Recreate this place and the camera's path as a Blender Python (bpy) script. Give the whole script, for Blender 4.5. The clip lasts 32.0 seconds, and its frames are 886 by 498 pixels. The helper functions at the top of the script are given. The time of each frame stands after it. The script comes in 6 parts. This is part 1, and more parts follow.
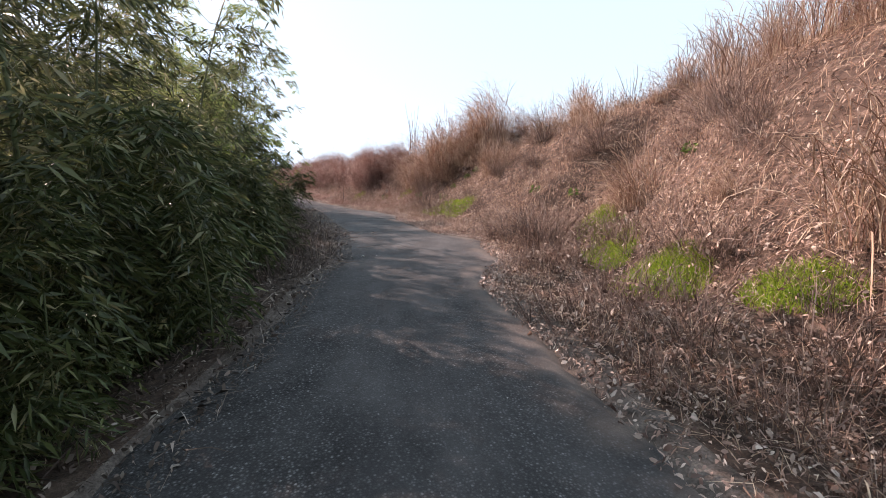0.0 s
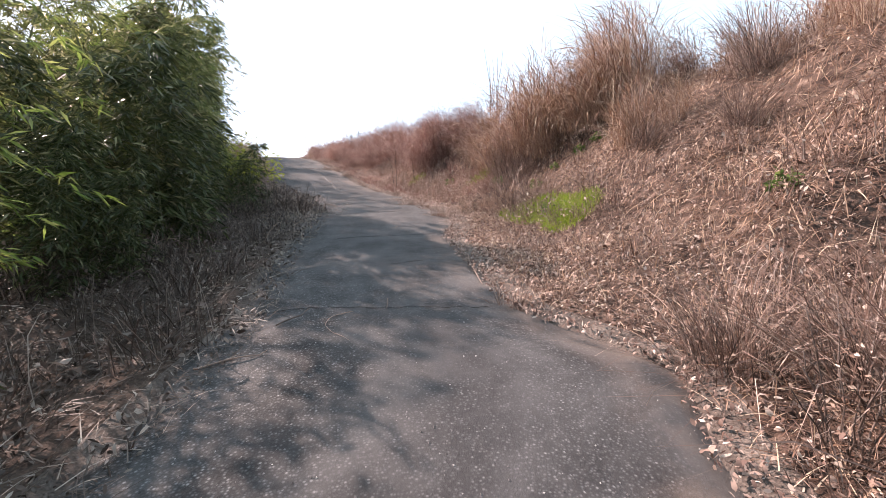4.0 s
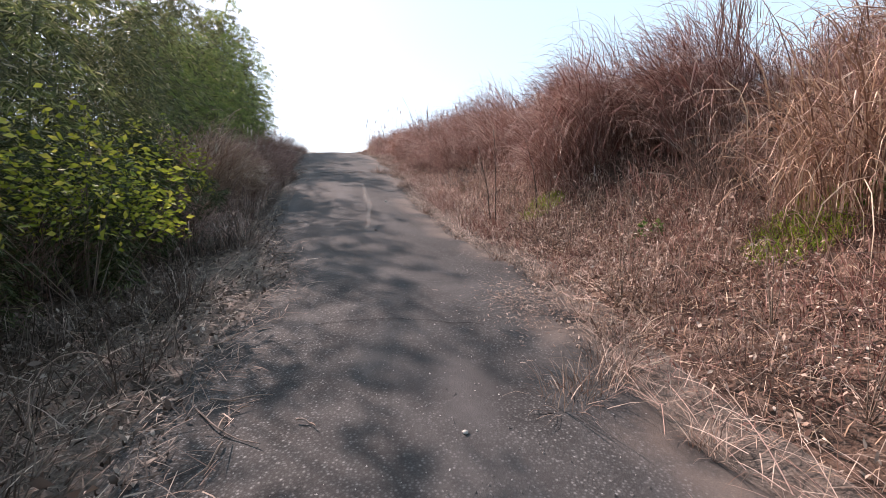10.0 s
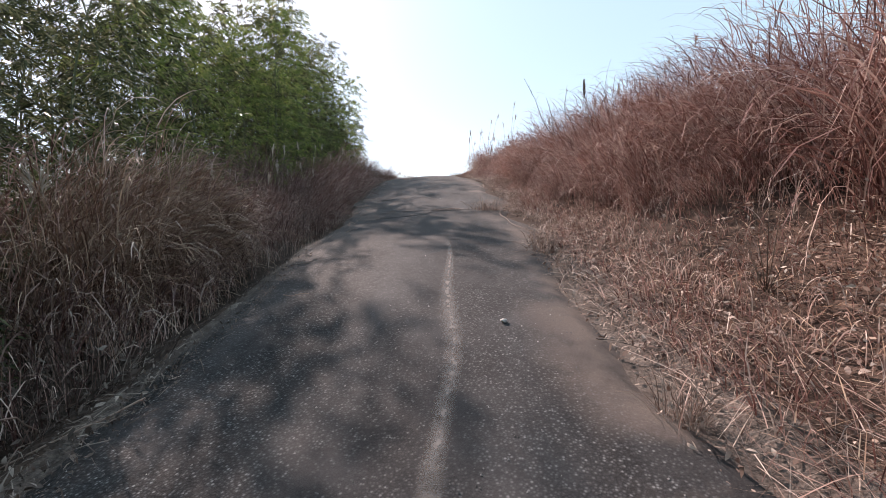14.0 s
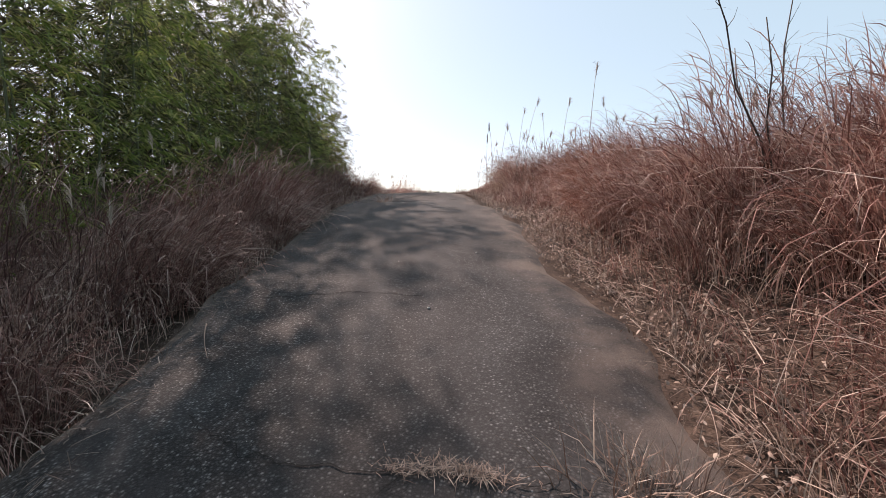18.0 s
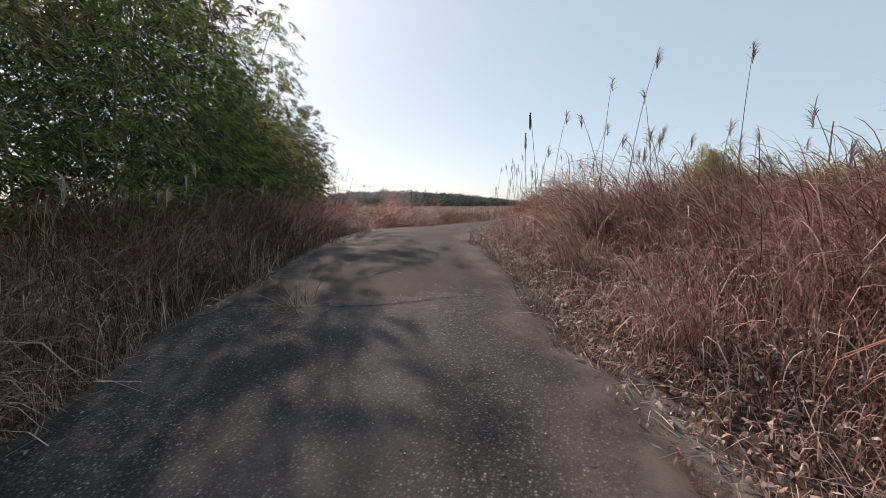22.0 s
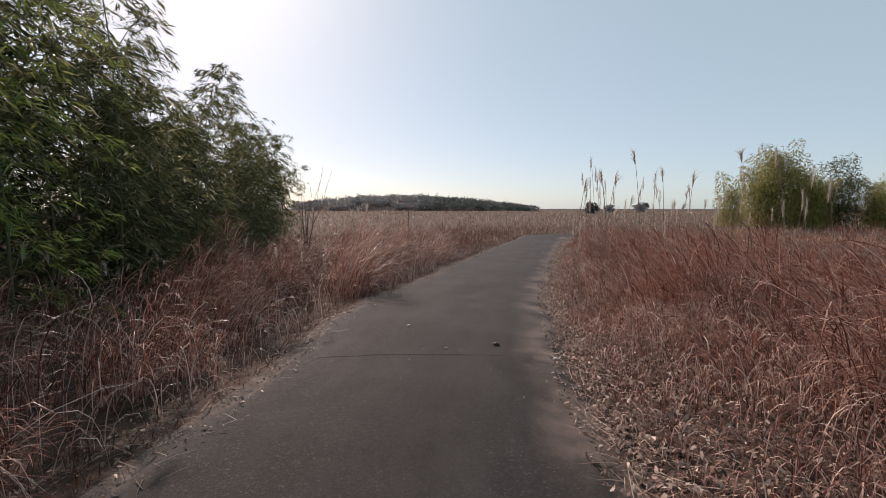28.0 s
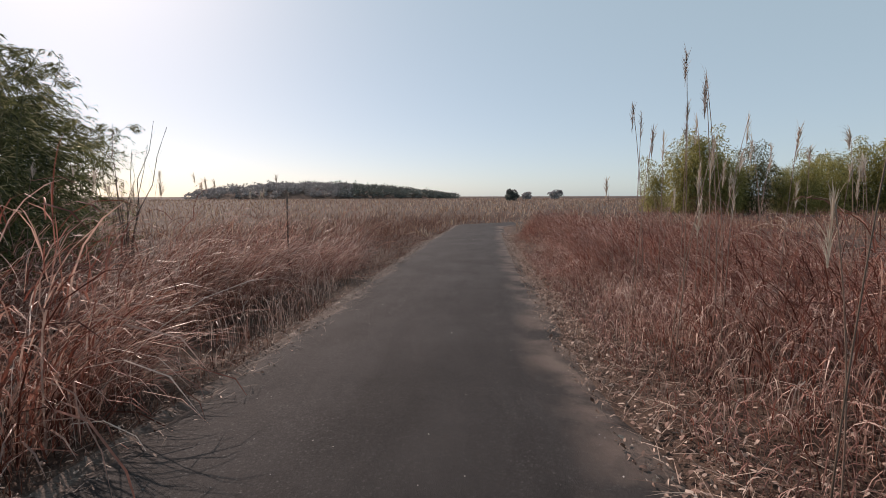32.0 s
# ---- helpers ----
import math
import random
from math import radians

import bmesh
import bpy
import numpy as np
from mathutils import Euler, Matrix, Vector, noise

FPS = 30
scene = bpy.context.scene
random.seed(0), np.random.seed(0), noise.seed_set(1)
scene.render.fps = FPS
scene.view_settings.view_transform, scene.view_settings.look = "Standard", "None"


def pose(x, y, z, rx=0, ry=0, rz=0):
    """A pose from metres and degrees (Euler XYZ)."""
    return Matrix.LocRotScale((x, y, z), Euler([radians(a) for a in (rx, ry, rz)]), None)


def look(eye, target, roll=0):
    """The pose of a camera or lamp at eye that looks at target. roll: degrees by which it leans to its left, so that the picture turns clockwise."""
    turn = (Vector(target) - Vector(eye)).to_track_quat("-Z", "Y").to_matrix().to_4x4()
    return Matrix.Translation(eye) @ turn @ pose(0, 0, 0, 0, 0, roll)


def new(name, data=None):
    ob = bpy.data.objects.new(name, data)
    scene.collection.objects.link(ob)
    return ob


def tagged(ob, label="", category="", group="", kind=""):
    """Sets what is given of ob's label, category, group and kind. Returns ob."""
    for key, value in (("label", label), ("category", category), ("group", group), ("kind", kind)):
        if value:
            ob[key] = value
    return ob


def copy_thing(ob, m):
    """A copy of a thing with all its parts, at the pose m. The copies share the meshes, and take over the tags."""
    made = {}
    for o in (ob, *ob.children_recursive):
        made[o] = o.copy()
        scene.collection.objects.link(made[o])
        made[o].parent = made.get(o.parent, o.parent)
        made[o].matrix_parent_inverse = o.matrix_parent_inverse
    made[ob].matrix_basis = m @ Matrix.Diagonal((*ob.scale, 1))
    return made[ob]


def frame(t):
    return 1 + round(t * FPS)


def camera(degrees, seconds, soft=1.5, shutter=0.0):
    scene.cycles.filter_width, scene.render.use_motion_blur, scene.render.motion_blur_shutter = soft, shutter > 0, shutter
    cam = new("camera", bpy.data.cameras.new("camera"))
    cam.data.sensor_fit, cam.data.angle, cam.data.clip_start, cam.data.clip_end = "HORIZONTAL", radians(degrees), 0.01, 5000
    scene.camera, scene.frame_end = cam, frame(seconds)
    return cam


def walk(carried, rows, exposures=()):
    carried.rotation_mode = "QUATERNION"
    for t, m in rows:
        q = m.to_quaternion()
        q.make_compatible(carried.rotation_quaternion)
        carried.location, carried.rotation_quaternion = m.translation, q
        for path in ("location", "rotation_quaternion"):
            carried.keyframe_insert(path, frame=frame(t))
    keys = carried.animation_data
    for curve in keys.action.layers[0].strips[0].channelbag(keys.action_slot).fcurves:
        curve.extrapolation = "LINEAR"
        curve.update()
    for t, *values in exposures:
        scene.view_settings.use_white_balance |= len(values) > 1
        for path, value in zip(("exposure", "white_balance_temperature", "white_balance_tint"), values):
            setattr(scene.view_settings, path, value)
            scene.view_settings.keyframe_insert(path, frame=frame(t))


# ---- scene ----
cam = camera(91.0, 32.0, soft=0.8)
PATH = [
    (0.0, (0.000, 0.000, 1.500), (0.748, 1.851, 1.376), 0.05),
    (0.5, (0.290, 0.830, 1.612), (0.983, 2.703, 1.506), -0.04),
    (1.0, (0.616, 1.659, 1.690), (1.248, 3.554, 1.599), -0.05),
    (1.5, (0.937, 2.508, 1.787), (1.513, 4.422, 1.712), -0.15),
    (2.0, (1.286, 3.379, 1.875), (1.827, 5.303, 1.803), -0.08),
    (2.5, (1.586, 4.254, 1.966), (2.103, 6.184, 1.882), -0.17),
    (4.5, (2.956, 7.624, 2.341), (3.225, 9.583, 2.041), 0.35),
    (5.0, (3.142, 8.466, 2.413), (3.302, 10.431, 2.075), 0.22),
    (5.5, (3.207, 9.282, 2.522), (3.262, 11.252, 2.183), 0.40),
    (6.0, (3.272, 10.193, 2.611), (3.226, 12.169, 2.305), 0.56),
    (6.5, (3.255, 11.121, 2.765), (3.150, 13.100, 2.495), 0.55),
    (7.0, (3.243, 12.043, 2.850), (3.129, 14.025, 2.607), 0.43),
    (7.5, (3.290, 12.872, 2.901), (3.203, 14.855, 2.658), 0.34),
    (8.0, (3.200, 13.723, 2.991), (3.167, 15.705, 2.729), 0.61),
    (8.5, (3.178, 14.464, 3.074), (3.168, 16.444, 2.798), 0.52),
    (9.0, (3.168, 15.281, 3.138), (3.169, 17.261, 2.859), 0.45),
    (9.5, (3.137, 15.980, 3.242), (3.133, 17.960, 2.960), 0.24),
    (10.0, (3.084, 16.777, 3.365), (3.078, 18.756, 3.073), 0.01),
    (10.5, (2.957, 17.721, 3.434), (2.960, 19.700, 3.146), 0.25),
    (11.0, (2.836, 18.792, 3.518), (2.838, 20.772, 3.234), 0.09),
    (11.5, (2.718, 19.806, 3.476), (2.700, 21.788, 3.206), -0.17),
    (12.0, (2.582, 20.818, 3.509), (2.513, 22.801, 3.252), -0.68),
    (12.5, (2.472, 21.705, 3.593), (2.298, 23.683, 3.358), -1.00),
    (13.0, (2.358, 22.614, 3.693), (2.043, 24.578, 3.479), -1.23),
    (13.5, (2.184, 23.470, 3.776), (1.752, 25.413, 3.579), -1.41),
    (14.0, (1.984, 24.346, 3.884), (1.496, 26.277, 3.693), -1.59),
    (14.5, (1.726, 25.204, 3.980), (1.228, 27.132, 3.789), -1.69),
    (16.5, (0.925, 29.133, 4.641), (0.432, 31.060, 4.436), 0.41),
    (17.0, (0.692, 30.005, 4.739), (0.194, 31.932, 4.537), 0.11),
    (17.5, (0.490, 30.788, 4.859), (-0.009, 32.714, 4.654), 0.26),
    (18.0, (0.260, 31.596, 5.008), (-0.238, 33.523, 4.804), 0.24),
    (18.5, (0.040, 32.373, 5.153), (-0.464, 34.298, 4.954), 0.26),
    (19.0, (-0.209, 33.194, 5.264), (-0.716, 35.120, 5.072), 0.37),
    (19.5, (-0.427, 33.983, 5.357), (-0.938, 35.908, 5.177), 0.30),
    (20.0, (-0.659, 34.771, 5.466), (-1.170, 36.697, 5.297), 0.54),
    (20.5, (-0.816, 35.536, 5.624), (-1.334, 37.460, 5.450), -0.25),
    (21.0, (-0.984, 36.416, 5.790), (-1.509, 38.337, 5.607), -0.27),
    (21.5, (-1.126, 37.157, 5.897), (-1.651, 39.077, 5.703), -0.38),
    (22.0, (-1.322, 37.945, 6.032), (-1.849, 39.864, 5.830), -0.27),
    (22.5, (-1.500, 38.709, 6.148), (-2.033, 40.626, 5.946), -0.13),
    (23.0, (-1.731, 39.453, 6.241), (-2.266, 41.369, 6.040), -0.13),
    (23.5, (-1.925, 40.109, 6.347), (-2.457, 42.026, 6.143), 0.11),
    (24.0, (-2.120, 40.845, 6.444), (-2.652, 42.762, 6.238), 0.20),
    (24.5, (-2.337, 41.554, 6.550), (-2.869, 43.471, 6.340), 0.33),
    (25.0, (-2.515, 42.270, 6.642), (-3.049, 44.186, 6.433), 0.40),
    (25.5, (-2.795, 42.935, 6.707), (-3.331, 44.850, 6.498), 0.43),
    (26.0, (-3.033, 43.622, 6.767), (-3.579, 45.535, 6.560), 0.57),
    (26.5, (-3.220, 44.321, 6.811), (-3.781, 46.231, 6.611), 0.39),
    (28.5, (-3.888, 47.256, 6.896), (-4.467, 49.162, 6.712), 0.03),
    (29.0, (-4.045, 48.006, 6.882), (-4.624, 49.912, 6.700), 0.03),
    (29.5, (-4.286, 48.746, 6.850), (-4.864, 50.652, 6.667), 0.01),
    (30.0, (-4.438, 49.492, 6.832), (-4.993, 51.404, 6.645), -0.05),
    (30.5, (-4.684, 50.170, 6.809), (-5.169, 52.100, 6.610), 0.10),
    (31.0, (-4.866, 50.960, 6.776), (-5.244, 52.912, 6.563), 0.08),
    (31.5, (-5.057, 51.682, 6.723), (-5.340, 53.648, 6.493), 0.25),
    (32.0, (-5.229, 52.502, 6.688), (-5.454, 54.475, 6.446), -0.13),
]
walk(cam, [(t, look(eye, target, roll)) for t, eye, target, roll in PATH],
     exposures=[(0.0, 0.88, 7500, 33), (2.0, 0.9, 7350, 32), (5.0, 1.2, 7250, 30), (6.0, 1.14, 7200, 30), (8.0, 0.83, 7150, 29), (9.0, 0.78, 7150, 29), (11.0, 0.63, 7150, 30), (13.0, 0.5, 7050, 28), (15.0, 0.38, 7150, 27), (17.0, 0.2, 7450, 29), (18.0, 0.28, 7550, 30), (19.0, 0.1, 7450, 29), (20.0, 0.02, 7500, 30), (22.0, -0.09, 7450, 29), (24.0, 0.16, 7500, 30), (25.0, 0.03, 7500, 29), (29.0, -0.3, 7500, 28), (32.0, -0.33, 7500, 28)])

# ---- light: a hazy winter sun ahead and to the left, over the bamboo ----
SUN_AZ, SUN_EL = -47.0, 35.0
world = bpy.data.worlds.new("sky")
scene.world = world
world.use_nodes = True
wn = world.node_tree
sky = wn.nodes.new("ShaderNodeTexSky")
sky.sky_type, sky.sun_disc = "NISHITA", False
sky.sun_elevation, sky.sun_rotation = radians(SUN_EL), radians(SUN_AZ % 360)
sky.air_density, sky.dust_density, sky.ozone_density = 0.7, 1.0, 2.0
back = wn.nodes["Background"]
back.inputs["Strength"].default_value = 0.122
haze = wn.nodes.new("ShaderNodeMix")
haze.data_type = "RGBA"
haze.inputs["Factor"].default_value = 0.42
haze.inputs["B"].default_value = (5.9, 9.7, 10.6, 1)
wn.links.new(sky.outputs["Color"], haze.inputs["A"])
wn.links.new(haze.outputs["Result"], back.inputs["Color"])
sun_data = bpy.data.lights.new("sun", "SUN")
sun_data.energy, sun_data.angle, sun_data.color = 5.6, radians(0.6), (1.0, 0.91, 0.82)
sun = new("sun", sun_data)
sun_way = Vector((math.sin(radians(SUN_AZ)) * math.cos(radians(SUN_EL)),
                  math.cos(radians(SUN_AZ)) * math.cos(radians(SUN_EL)), math.sin(radians(SUN_EL))))
sun.matrix_world = look(sun_way * 60 + Vector((0, 25, 0)), (0, 25, 0))


# ---- materials ----
def material(name, rough=0.8):
    m = bpy.data.materials.new(name)
    m.use_nodes = True
    nt = m.node_tree
    bsdf = nt.nodes["Principled BSDF"]
    bsdf.inputs["Roughness"].default_value = rough
    bsdf.inputs["Specular IOR Level"].default_value = 0.25
    return m, nt, bsdf


def node(nt, kind, **values):
    n = nt.nodes.new(kind)
    for key, value in values.items():
        n.inputs[key].default_value = value
    return n


def ramp(nt, source, stops):
    r = nt.nodes.new("ShaderNodeValToRGB")
    while len(r.color_ramp.elements) < len(stops):
        r.color_ramp.elements.new(0.5)
    for e, (p, c) in zip(r.color_ramp.elements, stops):
        e.position, e.color = p, (*c, 1)
    nt.links.new(source, r.inputs["Fac"])
    return r.outputs["Color"]


def mix(nt, fac, a, b, how="MIX"):
    m = nt.nodes.new("ShaderNodeMix")
    m.data_type, m.blend_type = "RGBA", how
    for socket, value in ((m.inputs["Factor"], fac), (m.inputs["A"], a), (m.inputs["B"], b)):
        if isinstance(value, (int, float)):
            socket.default_value = value
        elif isinstance(value, tuple):
            socket.default_value = (*value, 1)
        else:
            nt.links.new(value, socket)
    return m.outputs["Result"]


def field(nt, scale, detail=4.0, kind="ShaderNodeTexNoise", stretch=None, rough=0.55):
    """A noise in metres of the world."""
    geo = nt.nodes.new("ShaderNodeNewGeometry")
    place = geo.outputs["Position"]
    if stretch:
        mp = nt.nodes.new("ShaderNodeMapping")
        mp.inputs["Scale"].default_value = stretch
        nt.links.new(place, mp.inputs["Vector"])
        place = mp.outputs["Vector"]
    n = nt.nodes.new(kind)
    n.inputs["Scale"].default_value = scale
    if kind == "ShaderNodeTexNoise":
        n.inputs["Detail"].default_value, n.inputs["Roughness"].default_value = detail, rough
    nt.links.new(place, n.inputs["Vector"])
    return n


def relief(nt, bsdf, height, strength, distance):
    b = node(nt, "ShaderNodeBump", Strength=strength, Distance=distance)
    nt.links.new(height, b.inputs["Height"])
    nt.links.new(b.outputs["Normal"], bsdf.inputs["Normal"])


def plant(name, stops, rough=0.6, thin=0.35, patch=0.35, tint=(1, 1, 1), by_object=False):
    """Leaf or stem: colour varies from piece to piece and in soft patches; light comes through."""
    m, nt, bsdf = material(name, rough)
    if by_object:
        rnd = nt.nodes.new("ShaderNodeObjectInfo").outputs["Random"]
    else:
        rnd = nt.nodes.new("ShaderNodeNewGeometry").outputs["Random Per Island"]
    col = ramp(nt, rnd, stops)
    soft = field(nt, 0.9, 3)
    col = mix(nt, patch, col, ramp(nt, soft.outputs["Fac"], [(0.35, tuple(0.45 * t for t in tint)), (0.65, tint)]), "MULTIPLY")
    nt.links.new(col, bsdf.inputs["Base Color"])
    if thin:
        tr = nt.nodes.new("ShaderNodeBsdfTranslucent")
        nt.links.new(col, tr.inputs["Color"])
        mx = nt.nodes.new("ShaderNodeMixShader")
        mx.inputs[0].default_value = thin
        nt.links.new(bsdf.outputs[0], mx.inputs[1])
        nt.links.new(tr.outputs[0], mx.inputs[2])
        nt.links.new(mx.outputs[0], nt.nodes["Material Output"].inputs["Surface"])
    return m


RED_GRASS = plant("dry_red_grass", [(0.0, (0.085, 0.027, 0.019)), (0.45, (0.26, 0.093, 0.069)), (0.8, (0.44, 0.21, 0.162)), (1.0, (0.72, 0.5, 0.41))], thin=0.3, patch=0.6)
# Maroon grass, darker still because the grove's shade is put into its colour.
SHADED_MAROON_GRASS = plant("shaded_maroon_grass", [(0.0, (0.045, 0.016, 0.012)), (0.5, (0.125, 0.048, 0.034)), (0.85, (0.22, 0.105, 0.075)), (1.0, (0.42, 0.27, 0.2))], thin=0.28, patch=0.6)
ROSE_GRASS = plant("dry_rose_grass", [(0.0, (0.1, 0.041, 0.036)), (0.45, (0.275, 0.137, 0.118)), (0.8, (0.47, 0.29, 0.25)), (1.0, (0.69, 0.55, 0.48))], thin=0.24, patch=0.5)
TAN_GRASS = plant("dry_tan_grass", [(0.0, (0.15, 0.078, 0.055)), (0.4, (0.34, 0.208, 0.148)), (0.75, (0.52, 0.355, 0.255)), (1.0, (0.74, 0.6, 0.46))], thin=0.22)
PALE_GRASS = plant("pale_dry_blades", [(0.0, (0.34, 0.2, 0.165)), (0.5, (0.53, 0.365, 0.31)), (1.0, (0.76, 0.62, 0.54))], rough=0.42, thin=0.2)
DULL_GRASS = plant("dull_brown_grass", [(0.0, (0.07, 0.035, 0.033)), (0.5, (0.18, 0.1, 0.09)), (0.85, (0.33, 0.22, 0.193)), (1.0, (0.56, 0.45, 0.39))], thin=0.28, patch=0.55)
STRAW = plant("pale_straw", [(0.0, (0.13, 0.08, 0.065)), (0.5, (0.29, 0.2, 0.162)), (1.0, (0.55, 0.44, 0.37))], thin=0.1)
LITTER = plant("fallen_leaves", [(0.0, (0.07, 0.038, 0.029)), (0.35, (0.22, 0.135, 0.105)), (0.75, (0.43, 0.31, 0.25)), (1.0, (0.68, 0.57, 0.49))], rough=0.8, thin=0.15)
PINK_LITTER = plant("pinkish_fallen_leaves", [(0.0, (0.09, 0.05, 0.042)), (0.4, (0.3, 0.2, 0.168)), (0.8, (0.52, 0.39, 0.33)), (1.0, (0.72, 0.6, 0.53))], rough=0.75, thin=0.15, patch=0.5)
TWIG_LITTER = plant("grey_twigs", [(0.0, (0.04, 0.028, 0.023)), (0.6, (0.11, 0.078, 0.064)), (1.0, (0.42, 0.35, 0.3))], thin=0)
GREY_LITTER = plant("grey_fallen_leaves", [(0.0, (0.09, 0.068, 0.058)), (0.6, (0.16, 0.126, 0.108)), (1.0, (0.3, 0.25, 0.215))], thin=0.1)
GREEN_GRASS = plant("green_grass", [(0.0, (0.1, 0.19, 0.018)), (0.6, (0.23, 0.37, 0.032)), (1.0, (0.42, 0.48, 0.08))], thin=0.45)
WEED = plant("green_weed_leaves", [(0.0, (0.04, 0.1, 0.02)), (0.6, (0.1, 0.18, 0.04)), (1.0, (0.2, 0.28, 0.08))], thin=0.35)
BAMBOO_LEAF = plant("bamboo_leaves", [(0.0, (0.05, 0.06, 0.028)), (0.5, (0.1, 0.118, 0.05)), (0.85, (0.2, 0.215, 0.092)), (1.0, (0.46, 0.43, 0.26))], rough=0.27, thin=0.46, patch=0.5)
# Darker, greyer leaf copy: the shade deep in the grove is put into it.
SHADED_BAMBOO = plant("shaded_bamboo_leaves", [(0.0, (0.036, 0.042, 0.024)), (0.5, (0.072, 0.08, 0.042)), (0.85, (0.15, 0.152, 0.08)), (1.0, (0.42, 0.39, 0.27))], rough=0.3, thin=0.4, patch=0.5)
# Glossy sprouts; shade at the grove's foot is put into their dark colour too.
DARK_SPROUT_LEAF = plant("dark_glossy_leaves", [(0.0, (0.03, 0.045, 0.018)), (0.5, (0.06, 0.082, 0.03)), (0.85, (0.115, 0.135, 0.05)), (1.0, (0.34, 0.33, 0.19))], rough=0.3, thin=0.25, patch=0.5)
# Brighter leaf copy: sun coming through the near edge is put into the colour.
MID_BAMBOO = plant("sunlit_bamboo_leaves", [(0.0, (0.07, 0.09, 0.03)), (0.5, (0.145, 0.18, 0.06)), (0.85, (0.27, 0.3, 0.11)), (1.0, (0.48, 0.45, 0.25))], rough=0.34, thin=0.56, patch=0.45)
# Lightest leaf copy: full sunlight is put into this yellow-green.
LIT_BAMBOO = plant("lit_bamboo_leaves", [(0.0, (0.09, 0.15, 0.03)), (0.5, (0.18, 0.26, 0.065)), (1.0, (0.38, 0.42, 0.14))], rough=0.4, thin=0.5)
YELLOW_LEAF = plant("yellow_green_leaves", [(0.0, (0.18, 0.24, 0.03)), (0.6, (0.34, 0.38, 0.05)), (1.0, (0.5, 0.48, 0.1))], thin=0.45)
CULM = plant("bamboo_culm", [(0.0, (0.05, 0.075, 0.03)), (0.6, (0.09, 0.11, 0.05)), (1.0, (0.17, 0.15, 0.09))], rough=0.4, thin=0)
BARK = plant("grey_bark", [(0.0, (0.09, 0.065, 0.055)), (1.0, (0.2, 0.15, 0.13))], thin=0, patch=0.5)
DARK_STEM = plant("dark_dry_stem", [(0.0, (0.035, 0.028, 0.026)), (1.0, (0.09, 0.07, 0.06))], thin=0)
PLUME = plant("silver_plume", [(0.0, (0.45, 0.38, 0.3)), (1.0, (0.72, 0.66, 0.57))], thin=0.4)
DRY_STEM = plant("dry_brown_stem", [(0.0, (0.08, 0.06, 0.05)), (1.0, (0.26, 0.2, 0.16))], thin=0)
GRAVEL = plant("grey_chippings", [(0.0, (0.04, 0.037, 0.037)), (0.6, (0.13, 0.122, 0.12)), (0.92, (0.26, 0.245, 0.24)), (1.0, (0.5, 0.48, 0.46))], thin=0, patch=0.3)
STONE = plant("pale_stone", [(0.0, (0.2, 0.19, 0.18)), (1.0, (0.62, 0.6, 0.57))], thin=0, patch=0.5)


